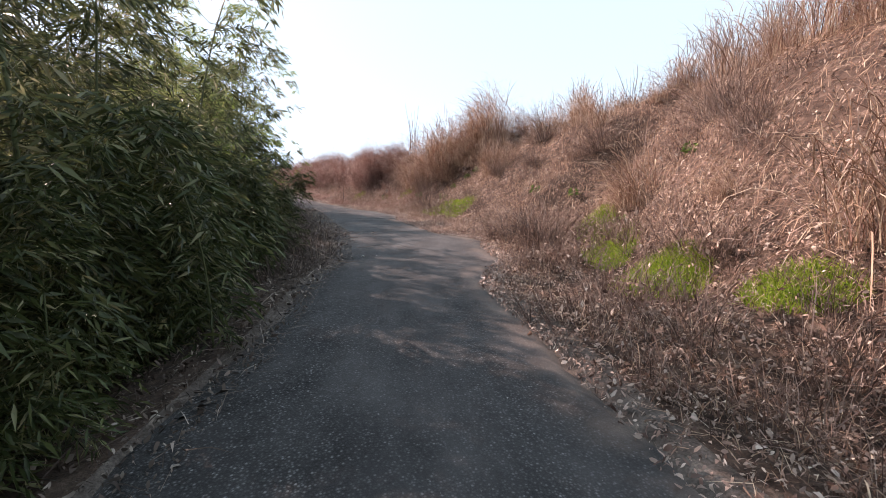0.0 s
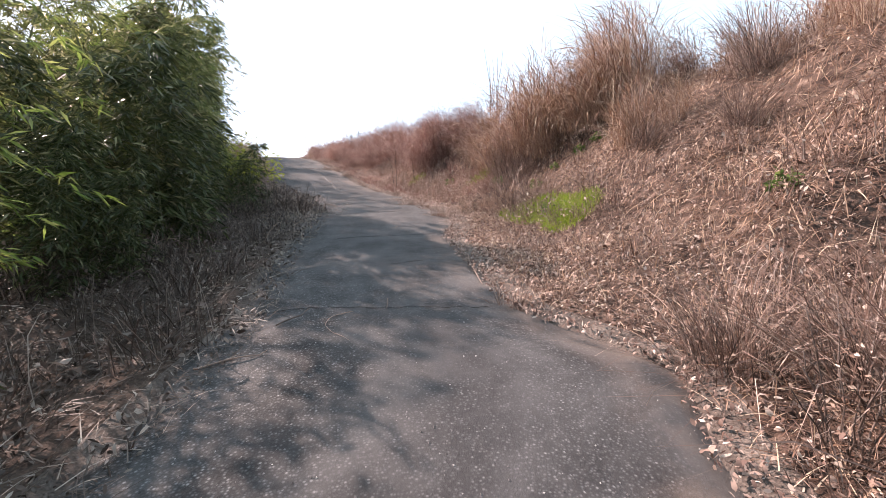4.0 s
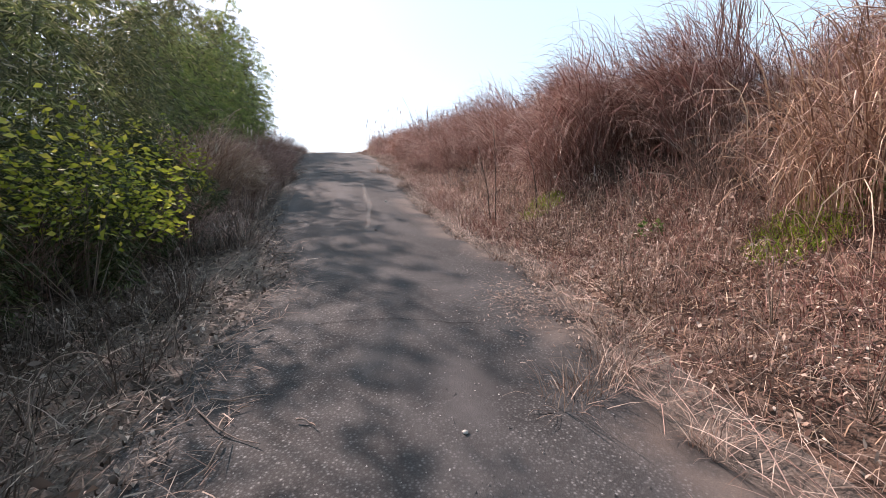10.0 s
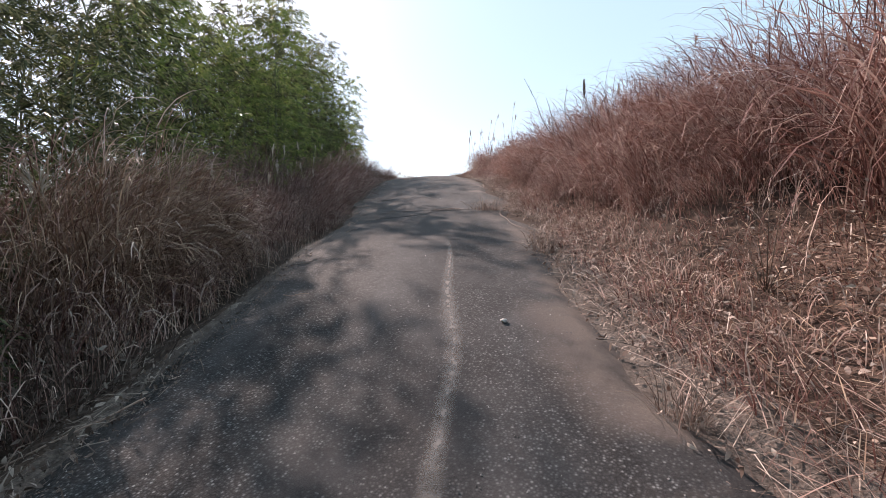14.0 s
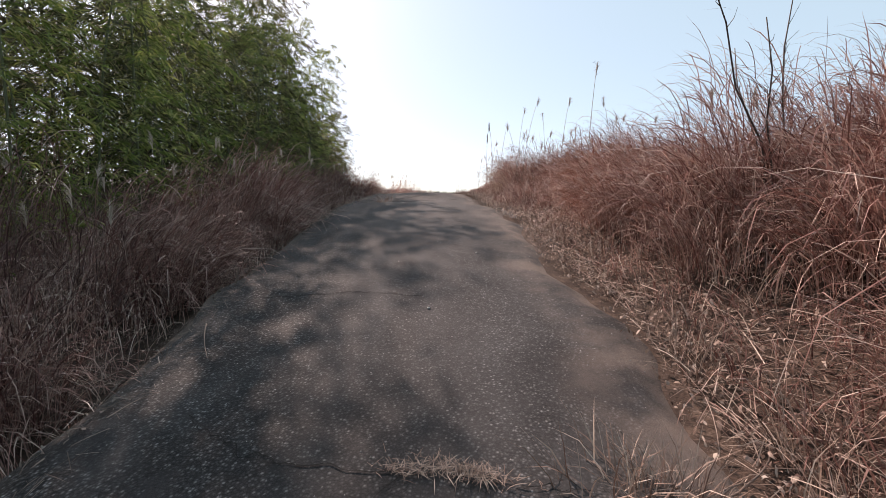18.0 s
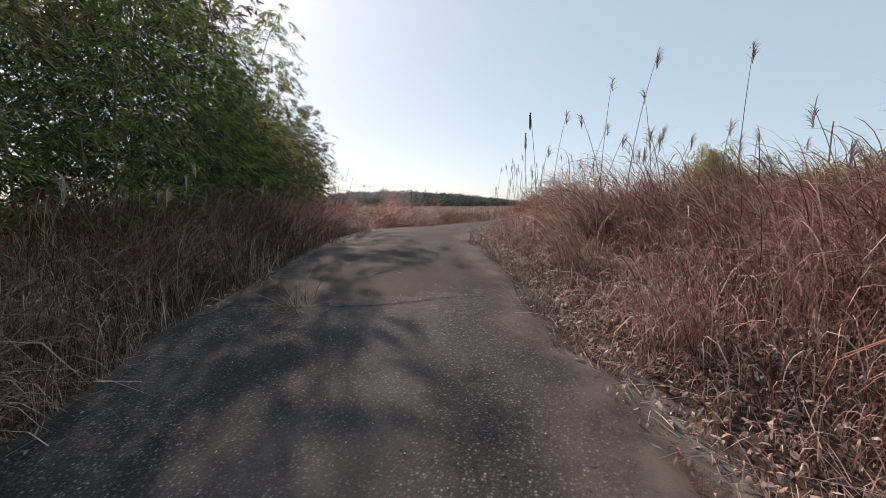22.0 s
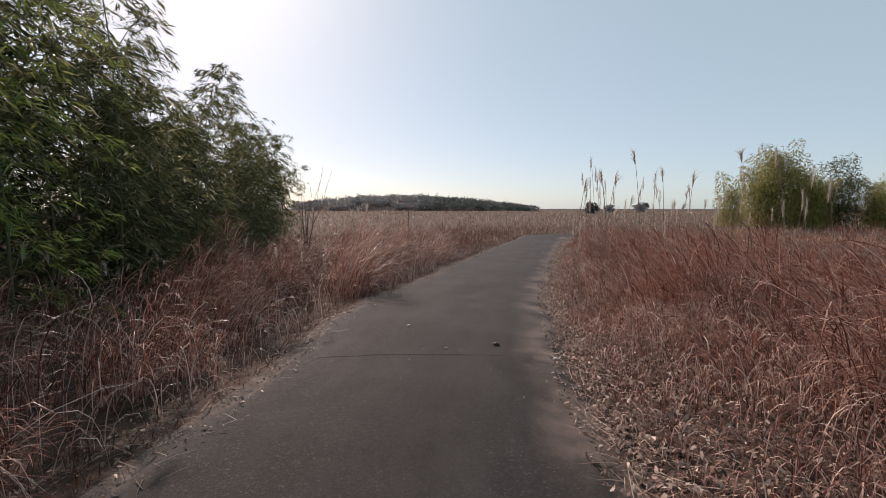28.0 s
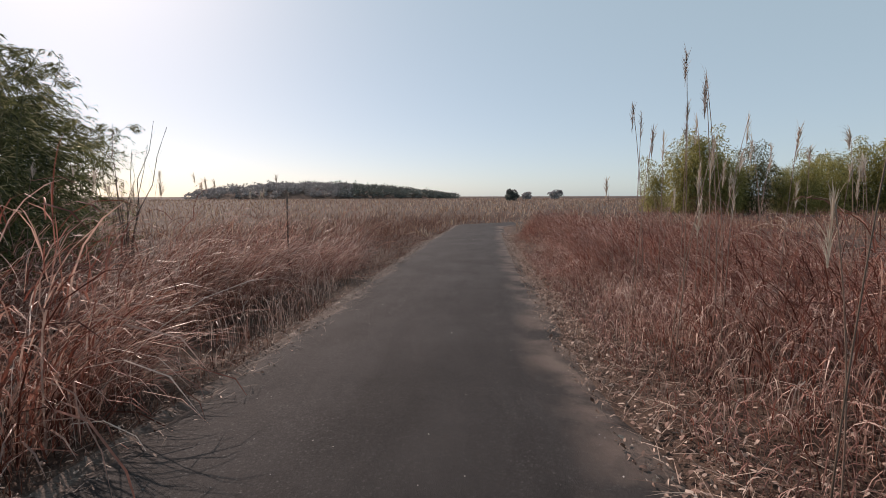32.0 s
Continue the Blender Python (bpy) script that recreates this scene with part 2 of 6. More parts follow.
def asphalt(name, low, high, grain, dust):
    """Old asphalt: bare stone chips at the sides, a smooth middle, streaks along the wheel tracks, sand blown over the edge."""
    m, nt, bsdf = material(name, 0.82)
    side, along = nt.nodes.new("ShaderNodeAttribute"), nt.nodes.new("ShaderNodeAttribute")
    side.attribute_name, along.attribute_name = "across", "along"
    lane = nt.nodes.new("ShaderNodeCombineXYZ")
    nt.links.new(side.outputs["Fac"], lane.inputs["X"])
    nt.links.new(along.outputs["Fac"], lane.inputs["Y"])

    def streak(stretch, detail):
        mp = nt.nodes.new("ShaderNodeMapping")
        mp.inputs["Scale"].default_value = stretch
        nt.links.new(lane.outputs["Vector"], mp.inputs["Vector"])
        n = node(nt, "ShaderNodeTexNoise", Scale=1.0, Detail=detail, Roughness=0.6)
        nt.links.new(mp.outputs["Vector"], n.inputs["Vector"])
        return n.outputs["Fac"]

    big, blotch = field(nt, 0.45, 5), field(nt, 2.6, 6)
    grit, chips, fleck = field(nt, 210, 2), field(nt, 60, kind="ShaderNodeTexVoronoi"), field(nt, 46, kind="ShaderNodeTexVoronoi")
    col = ramp(nt, big.outputs["Fac"], [(0.3, low), (0.7, high)])
    col = mix(nt, 0.75, col, ramp(nt, streak((9.0, 0.35, 1), 5), [(0.32, (0.66, 0.65, 0.66)), (0.68, (1.32, 1.3, 1.29))]), "MULTIPLY")
    col = mix(nt, 0.6, col, ramp(nt, blotch.outputs["Fac"], [(0.34, (0.62, 0.61, 0.62)), (0.68, (1.3, 1.27, 1.25))]), "MULTIPLY")
    col = mix(nt, 0.5, col, ramp(nt, grit.outputs["Fac"], [(0.36, (0.55, 0.55, 0.55)), (0.64, (1.45, 1.45, 1.45))]), "MULTIPLY")
    # worn sides: each chip its own grey, dark pores between
    stone = ramp(nt, chips.outputs["Color"], [(0.1, (0.012, 0.012, 0.0128)), (0.5, (0.046, 0.0455, 0.048)), (0.75, (0.108, 0.107, 0.11)), (1.0, (0.3, 0.295, 0.297))])
    stone = mix(nt, 0.85, stone, ramp(nt, chips.outputs["Distance"], [(0.2, (1.35, 1.35, 1.35)), (0.52, (0.08, 0.08, 0.08))]), "MULTIPLY")
    lanes = ramp(nt, side.outputs["Fac"], [(0.0, (1, 1, 1)), (0.3, (0.85, 0.85, 0.85)), (0.42, (0.55, 0.55, 0.55)), (0.62, (0.45, 0.45, 0.45)), (0.72, (0.75, 0.75, 0.75)), (0.88, (0.6, 0.6, 0.6)), (1.0, (0.2, 0.2, 0.2))])
    worn = ramp(nt, field(nt, 1.1, 6, rough=0.65).outputs["Fac"], [(0.3, (0, 0, 0)), (0.46, (grain, grain, grain))])
    worn = mix(nt, 1.0, worn, lanes, "MULTIPLY")
    col = mix(nt, worn, col, stone)
    # single pale crumbs
    crumbs = ramp(nt, fleck.outputs["Distance"], [(0.08, (1, 1, 1)), (0.14, (0, 0, 0))])
    rare = ramp(nt, fleck.outputs["Color"], [(0.96, (0, 0, 0)), (0.975, (1, 1, 1))])
    col = mix(nt, mix(nt, 1.0, mix(nt, 1.0, crumbs, rare, "MULTIPLY"), lanes, "MULTIPLY"), col, (0.3, 0.285, 0.275))
    # dust in soft tongues, pinkish sand along the edge
    cover = ramp(nt, streak((5.0, 0.5, 1), 6), [(0.45, (0, 0, 0)), (0.72, (dust, dust, dust))])
    col = mix(nt, cover, col, (0.142, 0.14, 0.143))
    # Paler lower stretch: dust, with its brighter sunlit tone put into the colour too.
    reach = nt.nodes.new("ShaderNodeMath")
    reach.operation, reach.inputs[1].default_value = "MULTIPLY", 1 / 60
    nt.links.new(along.outputs["Fac"], reach.inputs[0])
    lower_end = ramp(nt, reach.outputs[0], [(0.1, (0.5, 0.5, 0.5)), (0.17, (1, 1, 1)), (0.3, (0.55, 0.55, 0.55)), (0.42, (0, 0, 0))])
    dust_and_sun = ramp(nt, streak((6.0, 1.6, 1), 6), [(0.36, (0.02, 0.02, 0.02)), (0.66, (0.42, 0.42, 0.42))])
    col = mix(nt, mix(nt, 1.0, dust_and_sun, lower_end, "MULTIPLY"), col, (0.158, 0.152, 0.152))
    rim = ramp(nt, side.outputs["Fac"], [(0.0, (0.55, 0.55, 0.55)), (0.07, (0.0, 0.0, 0.0)), (0.8, (0, 0, 0)), (0.93, (0.75, 0.75, 0.75)), (1.0, (1, 1, 1))])
    sand = mix(nt, 1.0, rim, ramp(nt, field(nt, 1.6, 6).outputs["Fac"], [(0.4, (0.05, 0.05, 0.05)), (0.6, (0.9, 0.9, 0.9))]), "MULTIPLY")
    col = mix(nt, sand, col, mix(nt, 0.6, (0.2, 0.155, 0.135), ramp(nt, grit.outputs["Fac"], [(0.35, (0.6, 0.58, 0.56)), (0.65, (1.3, 1.28, 1.25))]), "MULTIPLY"))
    nt.links.new(col, bsdf.inputs["Base Color"])
    relief(nt, bsdf, mix(nt, mix(nt, 0.5, (0.0, 0.0, 0.0), worn), grit.outputs["Color"], chips.outputs["Distance"]), 0.9, 0.008)
    return m


def soil(name, a, b, c):
    m, nt, bsdf = material(name, 0.95)
    big, mid, fine = field(nt, 0.5, 5), field(nt, 6, 6), field(nt, 60, 4)
    col = ramp(nt, mid.outputs["Fac"], [(0.3, a), (0.55, b), (0.75, c)])
    col = mix(nt, 0.5, col, ramp(nt, big.outputs["Fac"], [(0.35, (0.55, 0.5, 0.48)), (0.65, (1.15, 1.1, 1.05))]), "MULTIPLY")
    col = mix(nt, 0.6, col, ramp(nt, fine.outputs["Fac"], [(0.35, (0.45, 0.42, 0.4)), (0.65, (1.4, 1.35, 1.3))]), "MULTIPLY")
    nt.links.new(col, bsdf.inputs["Base Color"])
    relief(nt, bsdf, mix(nt, 0.4, mid.outputs["Color"], fine.outputs["Color"]), 0.8, 0.05)
    return m


ASPHALT = asphalt("worn_asphalt", (0.0285, 0.028, 0.0298), (0.0442, 0.0432, 0.0455), 0.9, 0.22)
SMOOTH_ASPHALT = asphalt("newer_asphalt", (0.0135, 0.0126, 0.0132), (0.021, 0.02, 0.0207), 0.2, 0.1)
THATCH = soil("matted_dead_plants", (0.03, 0.018, 0.015), (0.1, 0.066, 0.053), (0.23, 0.165, 0.136))
EARTH = soil("brown_earth", (0.036, 0.024, 0.02), (0.08, 0.056, 0.046), (0.15, 0.11, 0.09))
DUST = soil("dusty_verge", (0.07, 0.057, 0.052), (0.135, 0.114, 0.104), (0.23, 0.2, 0.185))
CRACK = material("crack_shadow", 0.95)[0]
CRACK.node_tree.nodes["Principled BSDF"].inputs["Base Color"].default_value = (0.018, 0.017, 0.017, 1)


# ---- the lie of the land ----
# Along the walk (y): the road's two edges (x) and its height; the bank at its right side.
ROAD_Y = (-15, 0, 2.4, 4.5, 6.2, 7.8, 9.6, 10.8, 12.6, 15.7, 18, 20.2, 22.3, 24.2, 26.3, 28.1, 30.7, 32.4, 33.7, 35.5, 37.1, 38.7, 41.2, 43, 45.5, 47.4, 50.3, 52, 54.5, 57, 65, 72, 86, 89, 92, 120)
ROAD_L = (-4.5, -1.35, -0.74, -0.03, 0.47, 1.1, 1.4, 1.6, 1.5, 1.6, 1.6, 1.0, 0.9, 0.0, -0.73, -1.15, -1.9, -2.04, -2.46, -3.2, -3.6, -4.05, -4.8, -5.05, -5.6, -6.0, -6.6, -7.2, -7.6, -7.6, -7.9, -8.2, -7.9, -4, 4, 60)
EDGE_Y = (-15, 0, 1.5, 3.6, 5.4, 6.3, 7, 8.5, 9.4, 10.6, 12, 14, 15.3, 17.2, 18.6, 19.5, 21.5, 22.8, 24.6, 26.1, 27.4, 30.2, 32, 33.2, 35.4, 37.1, 39.3, 41.4, 43.3, 45.8, 48, 50, 53.5, 57, 65, 72, 84, 87, 90, 120)
EDGE_R = (-1.2, 1.72, 1.97, 2.52, 2.82, 3.4, 4.1, 4.42, 4.9, 4.1, 4.1, 4.1, 4.5, 4.78, 4.75, 4.5, 4.4, 4.3, 3.45, 3.05, 2.7, 1.95, 1.95, 1.34, 1.05, 0.34, -0.1, -1.17, -1.66, -2.7, -3.05, -3.5, -3.96, -4.25, -4.35, -4.4, -4.4, -2, 8, 70)
RISE_Y = (-15, 0, 2, 5, 8, 11, 14, 17, 20, 23, 26, 29, 32, 35, 38, 41, 44, 47, 50, 53, 57, 65.5, 72, 80, 200)
RISE_Z = (-1.6, 0.0, 0.23, 0.55, 0.87, 1.24, 1.54, 1.84, 2.02, 2.25, 2.61, 3.1, 3.56, 4.02, 4.53, 4.96, 5.28, 5.38, 5.31, 5.18, 5.02, 4.8, 4.62, 4.5, 4.5)
BANK_Y = (-15, 2, 8, 14, 18, 22, 26, 30, 34, 38, 42, 46, 60, 90)   # foot of the bank, its top (from the edge), its height
BANK_FOOT = (1.6, 1.9, 2.2, 1.7, 1.2, 0.8, 0.7, 0.5, 0.45, 0.5, 0.6, 0.8, 0.8, 0.8)
BANK_TOP = (8.5, 8.0, 7.2, 6.2, 5.6, 5.0, 4.4, 3.8, 3.2, 2.4, 2.0, 2.0, 2.0, 2.0)
BANK_Z = (5.2, 5.3, 5.35, 5.25, 5.15, 5.0, 4.95, 5.0, 5.1, 5.25, 5.4, 5.5, 5.1, 4.6)


def waves(x, y, size, seed):
    """A smooth value noise from -1 to 1 over the plan, waves about size metres long."""
    u, v = np.asarray(x, float) / size + 31.7 * seed, np.asarray(y, float) / size - 17.3 * seed
    i, j = np.floor(u), np.floor(v)
    a, b = u - i, v - j
    a, b = a * a * (3 - 2 * a), b * b * (3 - 2 * b)

    def grid(p, q):
        h = np.sin(p * 127.1 + q * 311.7 + seed * 74.7) * 43758.5453
        return (h - np.floor(h)) * 2 - 1

    return (grid(i, j) * (1 - a) + grid(i + 1, j) * a) * (1 - b) + (grid(i, j + 1) * (1 - a) + grid(i + 1, j + 1) * a) * b


def road_left(y):
    return np.interp(y, ROAD_Y, ROAD_L)


def road_right(y):
    return np.interp(y, EDGE_Y, EDGE_R)


def road_z(y):
    return np.interp(y, RISE_Y, RISE_Z)


def land(x, y):
    """Height of the ground at places of the plan."""
    x, y = np.asarray(x, float), np.asarray(y, float)
    zr, right, left = road_z(y), x - road_right(y), road_left(y) - x
    foot, top, crest = np.interp(y, BANK_Y, BANK_FOOT), np.interp(y, BANK_Y, BANK_TOP), np.interp(y, BANK_Y, BANK_Z)
    crest = crest + 0.35 * waves(x, y, 5.0, 3) * np.clip((60 - y) / 20, 0.2, 1)
    k = np.clip((right - foot) / (top - foot), 0, 1)
    k = k * k * (3 - 2 * k) * 0.55 + k * 0.45
    verge = zr + 0.10 * np.clip(right / foot, 0, 1)
    bank = verge + (crest - verge) * k
    bank = bank + (0.12 * waves(x, y, 0.8, 1) + 0.2 * waves(x, y, 2.1, 2)) * np.clip(right / 1.5, 0, 1)
    drop = np.interp(y, (-15, 10, 25, 40, 50, 70), (0.08, 0.1, 0.2, 0.45, 0.3, 0.2))
    side = zr - drop * np.clip(left / np.interp(y, (24, 30, 42, 48), (1.2, 0.4, 0.4, 1.2)), 0, 1) + np.clip(left - 3, 0, 30) * 0.01
    side = side + (0.07 * waves(x, y, 0.9, 4) + 0.12 * waves(x, y, 2.4, 5)) * np.clip(left / 1.0, 0, 1)
    z = np.where(right > 0, bank, np.where(left > 0, side, zr - 0.06))
    far = np.clip((np.hypot(x, y - 40) - 90) / 150, 0, 1)
    return z * (1 - far) + 4.5 * far


# ---- meshes from arrays ----
def mesh_of(name, verts, polys, mats, index=None, smooth=False):
    """A mesh from an array of points and a list of arrays of faces (each with faces of one size)."""
    me = bpy.data.meshes.new(name)
    verts = np.ascontiguousarray(verts, np.float32)
    me.vertices.add(len(verts))
    me.vertices.foreach_set("co", verts.ravel())
    loops = np.concatenate([p.ravel() for p in polys]).astype(np.int32)
    sizes = np.concatenate([np.full(len(p), p.shape[1]) for p in polys])
    me.loops.add(len(loops))
    me.loops.foreach_set("vertex_index", loops)
    me.polygons.add(len(sizes))
    me.polygons.foreach_set("loop_start", np.r_[0, np.cumsum(sizes)[:-1]].astype(np.int32))
    for m in mats:
        me.materials.append(m)
    if index is not None:
        me.polygons.foreach_set("material_index", np.asarray(index, np.int32))
    if smooth:
        me.polygons.foreach_set("use_smooth", np.ones(len(sizes), bool))
    me.update(calc_edges=True)
    return me


def ribbons(base, length, turn, tilt, curl, width, twist, seg=3, power=1.5):
    """Blades: points and faces. tilt: first lean from upright, curl: how far it bends over; radians."""
    n = len(base)
    way = np.stack([np.cos(turn), np.sin(turn), 0 * turn], 1)
    across = np.stack([-np.sin(turn), np.cos(turn), 0 * turn], 1)
    p, rows = np.array(base, float), []
    for k in range(seg + 1):
        a = tilt + curl * (k / seg) ** power
        out = np.stack([np.cos(a)[:, None] * way[:, c:c + 1] for c in range(3)], 1)[:, :, 0]
        out[:, 2] -= np.sin(a)
        side = np.cos(twist)[:, None] * across + np.sin(twist)[:, None] * out
        w = width * (1.0 - 0.25 * k / seg if k < seg else 0) * 0.5
        if k < seg:
            rows += [p - side * w[:, None], p + side * w[:, None]]
        else:
            rows.append(p.copy())
        step = (length / seg)[:, None] * (np.sin(a)[:, None] * way + np.stack([0 * a, 0 * a, np.cos(a)], 1))
        p = p + step
    v = np.stack(rows, 1)
    m = 2 * seg + 1
    at = np.arange(n)[:, None] * m
    quads = np.concatenate([at + np.array([2 * k, 2 * k + 1, 2 * k + 3, 2 * k + 2]) for k in range(seg - 1)]) if seg > 1 else np.zeros((0, 4), int)
    tris = at + np.array([2 * seg - 2, 2 * seg - 1, 2 * seg])
    return v.reshape(-1, 3), [q for q in (quads, tris) if len(q)]


def joined(pieces):
    """Several (points, faces) in one."""
    verts, polys, start = [], {}, 0
    for v, ps in pieces:
        verts.append(v)
        for p in ps:
            polys.setdefault(p.shape[1], []).append(p + start)
        start += len(v)
    return np.concatenate(verts), [np.concatenate(p) for p in polys.values()]


def leaves(base, way, length, width, fold, rng):
    """Folded pointed leaves: two faces each. way: unit vectors along the leaf."""
    n = len(base)
    flat = np.cross(way, rng.normal(size=(n, 3)))
    flat /= np.linalg.norm(flat, axis=1)[:, None] + 1e-9
    nor = np.cross(way, flat)
    mid = base + way * (length * 0.42)[:, None]
    lift = nor * (fold * width)[:, None]
    tip = base + way * length[:, None] - np.array([0, 0, 1]) * (length * 0.12)[:, None]
    v = np.stack([base, mid + flat * (width / 2)[:, None] + lift, tip, mid - flat * (width / 2)[:, None] + lift], 1)
    at = np.arange(n)[:, None] * 4
    return v.reshape(-1, 3), [np.concatenate([at + np.array([0, 1, 2]), at + np.array([0, 2, 3])])]


def curled(base, way, length, width, curl, rng):
    """Dead leaves, cupped and rolled along their length: four triangles each."""
    n = len(base)
    flat = np.cross(way, np.array([0, 0, 1.0]) + rng.normal(0, 0.55, (n, 3)))
    flat /= np.linalg.norm(flat, axis=1)[:, None] + 1e-9
    nor = np.cross(flat, way)
    rows = [base]
    for u, w, h in ((0.3, 0.85, 0.55), (0.72, 0.8, 1.0)):
        mid = base + way * (u * length)[:, None] + nor * (h * curl * length * 0.3)[:, None]
        cup = nor * (width * 0.35 * rng.uniform(-0.3, 1.0, n))[:, None]
        half = flat * (width * 0.5 * w * rng.uniform(0.7, 1.2, n))[:, None]
        rows += [mid + half + cup, mid - half + cup * rng.uniform(0.2, 1.2, (n, 1))]
    rows.append(base + way * length[:, None] + nor * (curl * length * rng.uniform(-0.2, 0.5, n))[:, None])
    at = np.arange(n)[:, None] * 6
    return np.stack(rows, 1).reshape(-1, 3), [np.concatenate([at + np.array([0, 1, 2]), at + np.array([3, 5, 4])]), at + np.array([2, 1, 3, 4])]


def tube(points, radii, sides=5):
    """A tapered tube through points."""
    points, radii = np.asarray(points, float), np.asarray(radii, float)
    n = len(points)
    tan = np.gradient(points, axis=0)
    tan /= np.linalg.norm(tan, axis=1)[:, None] + 1e-9
    ref = np.where(np.abs(tan[:, 2:3]) > 0.9, np.array([[1.0, 0, 0]]), np.array([[0, 0, 1.0]]))
    a = np.cross(tan, ref)
    a /= np.linalg.norm(a, axis=1)[:, None] + 1e-9
    b = np.cross(tan, a)
    ang = np.arange(sides) * 2 * np.pi / sides
    v = points[:, None] + radii[:, None, None] * (np.cos(ang)[None, :, None] * a[:, None] + np.sin(ang)[None, :, None] * b[:, None])
    i, j = np.meshgrid(np.arange(n - 1), np.arange(sides), indexing="ij")
    k = (j + 1) % sides
    q = np.stack([i * sides + j, i * sides + k, (i + 1) * sides + k, (i + 1) * sides + j], -1).reshape(-1, 4)
    v = v.reshape(-1, 3)
    caps = np.array([[0, (j + 1), j] for j in range(1, sides - 1)] + [[(n - 1) * sides, (n - 1) * sides + j, (n - 1) * sides + j + 1] for j in range(1, sides - 1)])
    return v, [q, caps]


def thing(name, label, category, group="", kind="", at=(0, 0, 0)):
    ob = new(name)
    ob.location = at
    return tagged(ob, label, category, group, kind)


def part(name, shape, mat, parent, label="", smooth=False):
    ob = new(name, mesh_of(name, *shape, [mat], smooth=smooth))
    ob.parent = parent
    if label:
        ob["label"] = label
    return ob


def discard(firsts, used):
    """Takes away the patterns of which no copy was set."""
    for k, ob in enumerate(firsts):
        if k not in used:
            for o in (*ob.children_recursive, ob):
                bpy.data.objects.remove(o)


def stuff(name, shape, mat, label, category, smooth=False):
    return tagged(new(name, mesh_of(name, *shape, [mat], smooth=smooth)), label, category, "", "stuff")


# ---- ground: one sheet to the horizon, folded along the road's edges ----
def build_ground():
    ys = np.unique(np.round(np.concatenate([-15 - np.geomspace(1, 900, 22), np.arange(-15, 100, 0.4), 100 + np.geomspace(1, 1600, 30)]), 3))
    out = np.concatenate([[0.0, 0.12], np.arange(0.3, 12, 0.3), np.geomspace(12.5, 1500, 40)])
    cols = []
    left, right = road_left(ys), road_right(ys)
    for o in out[::-1]:
        cols.append(left - o)
    for k in (0.25, 0.5, 0.75):
        cols.append(left + (right - left) * k)
    for o in out:
        cols.append(right + o)
    x = np.stack(cols, 1)
    y = np.repeat(ys[:, None], x.shape[1], 1)
    n, m = x.shape
    z = land(x, y)
    inner = np.arange(m)
    z[:, (inner >= len(out)) & (inner < len(out) + 3)] = (road_z(ys) - 0.06)[:, None]
    v = np.stack([x, y, z], -1).reshape(-1, 3)
    i, j = np.meshgrid(np.arange(n - 1), np.arange(m - 1), indexing="ij")
    q = np.stack([i * m + j, i * m + j + 1, (i + 1) * m + j + 1, (i + 1) * m + j], -1).reshape(-1, 4)
    verge = np.where((ys[i] > 15) & (ys[i] < 24), 6, 2)
    kind = np.where((j >= len(out) - verge) & (j < len(out) + 5) & ((j < len(out) + 2) | (ys[i] < 30)), 1, 0)
    kind = np.where((j >= len(out) + 5) & (j < len(out) + 36) & (ys[i] > -15) & (ys[i] < 29), 2, kind)
    me = mesh_of("ground", v, [q], [EARTH, DUST, THATCH], kind.ravel(), smooth=True)
    return tagged(new("ground", me), "brown bare earth with dry litter between the grass", "ground", "", "structure")


def build_road():
    ys = np.arange(-15, 119, 0.2)
    cols = np.linspace(0, 1, 19)
    left = road_left(ys) - 0.05 + 0.10 * waves(ys, ys * 0, 0.9, 11) + 0.05 * waves(ys, ys * 0, 0.31, 12)
    right = road_right(ys) + 0.05 + 0.10 * waves(ys, ys * 0, 0.8, 13) + 0.05 * waves(ys, ys * 0, 0.29, 14)
    right = right - np.interp(ys, (18, 23, 44, 50), (0.0, 0.22, 0.2, 0.06)) * (1 + 0.9 * waves(ys, ys * 0, 2.3, 17))
    x = left[:, None] + (right - left)[:, None] * cols
    y = np.repeat(ys[:, None], len(cols), 1)
    crown = 0.05 * (1 - (2 * cols - 1) ** 2)
    z = road_z(ys)[:, None] + crown + 0.012 * waves(x, y, 0.7, 15) + 0.0
    z[:, 0] -= 0.07
    z[:, -1] -= 0.07
    n, m = x.shape
    v = np.stack([x, y, z], -1).reshape(-1, 3)
    i, j = np.meshgrid(np.arange(n - 1), np.arange(m - 1), indexing="ij")
    q = np.stack([i * m + j, i * m + j + 1, (i + 1) * m + j + 1, (i + 1) * m + j], -1).reshape(-1, 4)
    beyond = y[:-1, :-1] > 41.9 + 0.35 * (x[:-1, :-1] + 3.2)
    me = mesh_of("road", v, [q], [ASPHALT, SMOOTH_ASPHALT], beyond.ravel().astype(int), smooth=True)
    me.attributes.new("across", "FLOAT", "POINT").data.foreach_set("value", np.tile(cols, n).astype(np.float32))
    me.attributes.new("along", "FLOAT", "POINT").data.foreach_set("value", np.repeat(ys, m).astype(np.float32))
    return tagged(new("road", me), "narrow worn grey asphalt lane climbing the slope", "road", "", "structure")


ground = build_ground()
road = build_road()


def road_top(x, y):
    k = (np.asarray(x) - road_left(y)) / (road_right(y) - road_left(y))
    return road_z(y) + 0.05 * (1 - (2 * k - 1) ** 2) + 0.012 * waves(x, y, 0.7, 15)


def surface(x, y):
    """Ground or road, whichever shows."""
    on = (x > road_left(y)) & (x < road_right(y))
    return np.where(on, road_top(x, y), land(x, y))


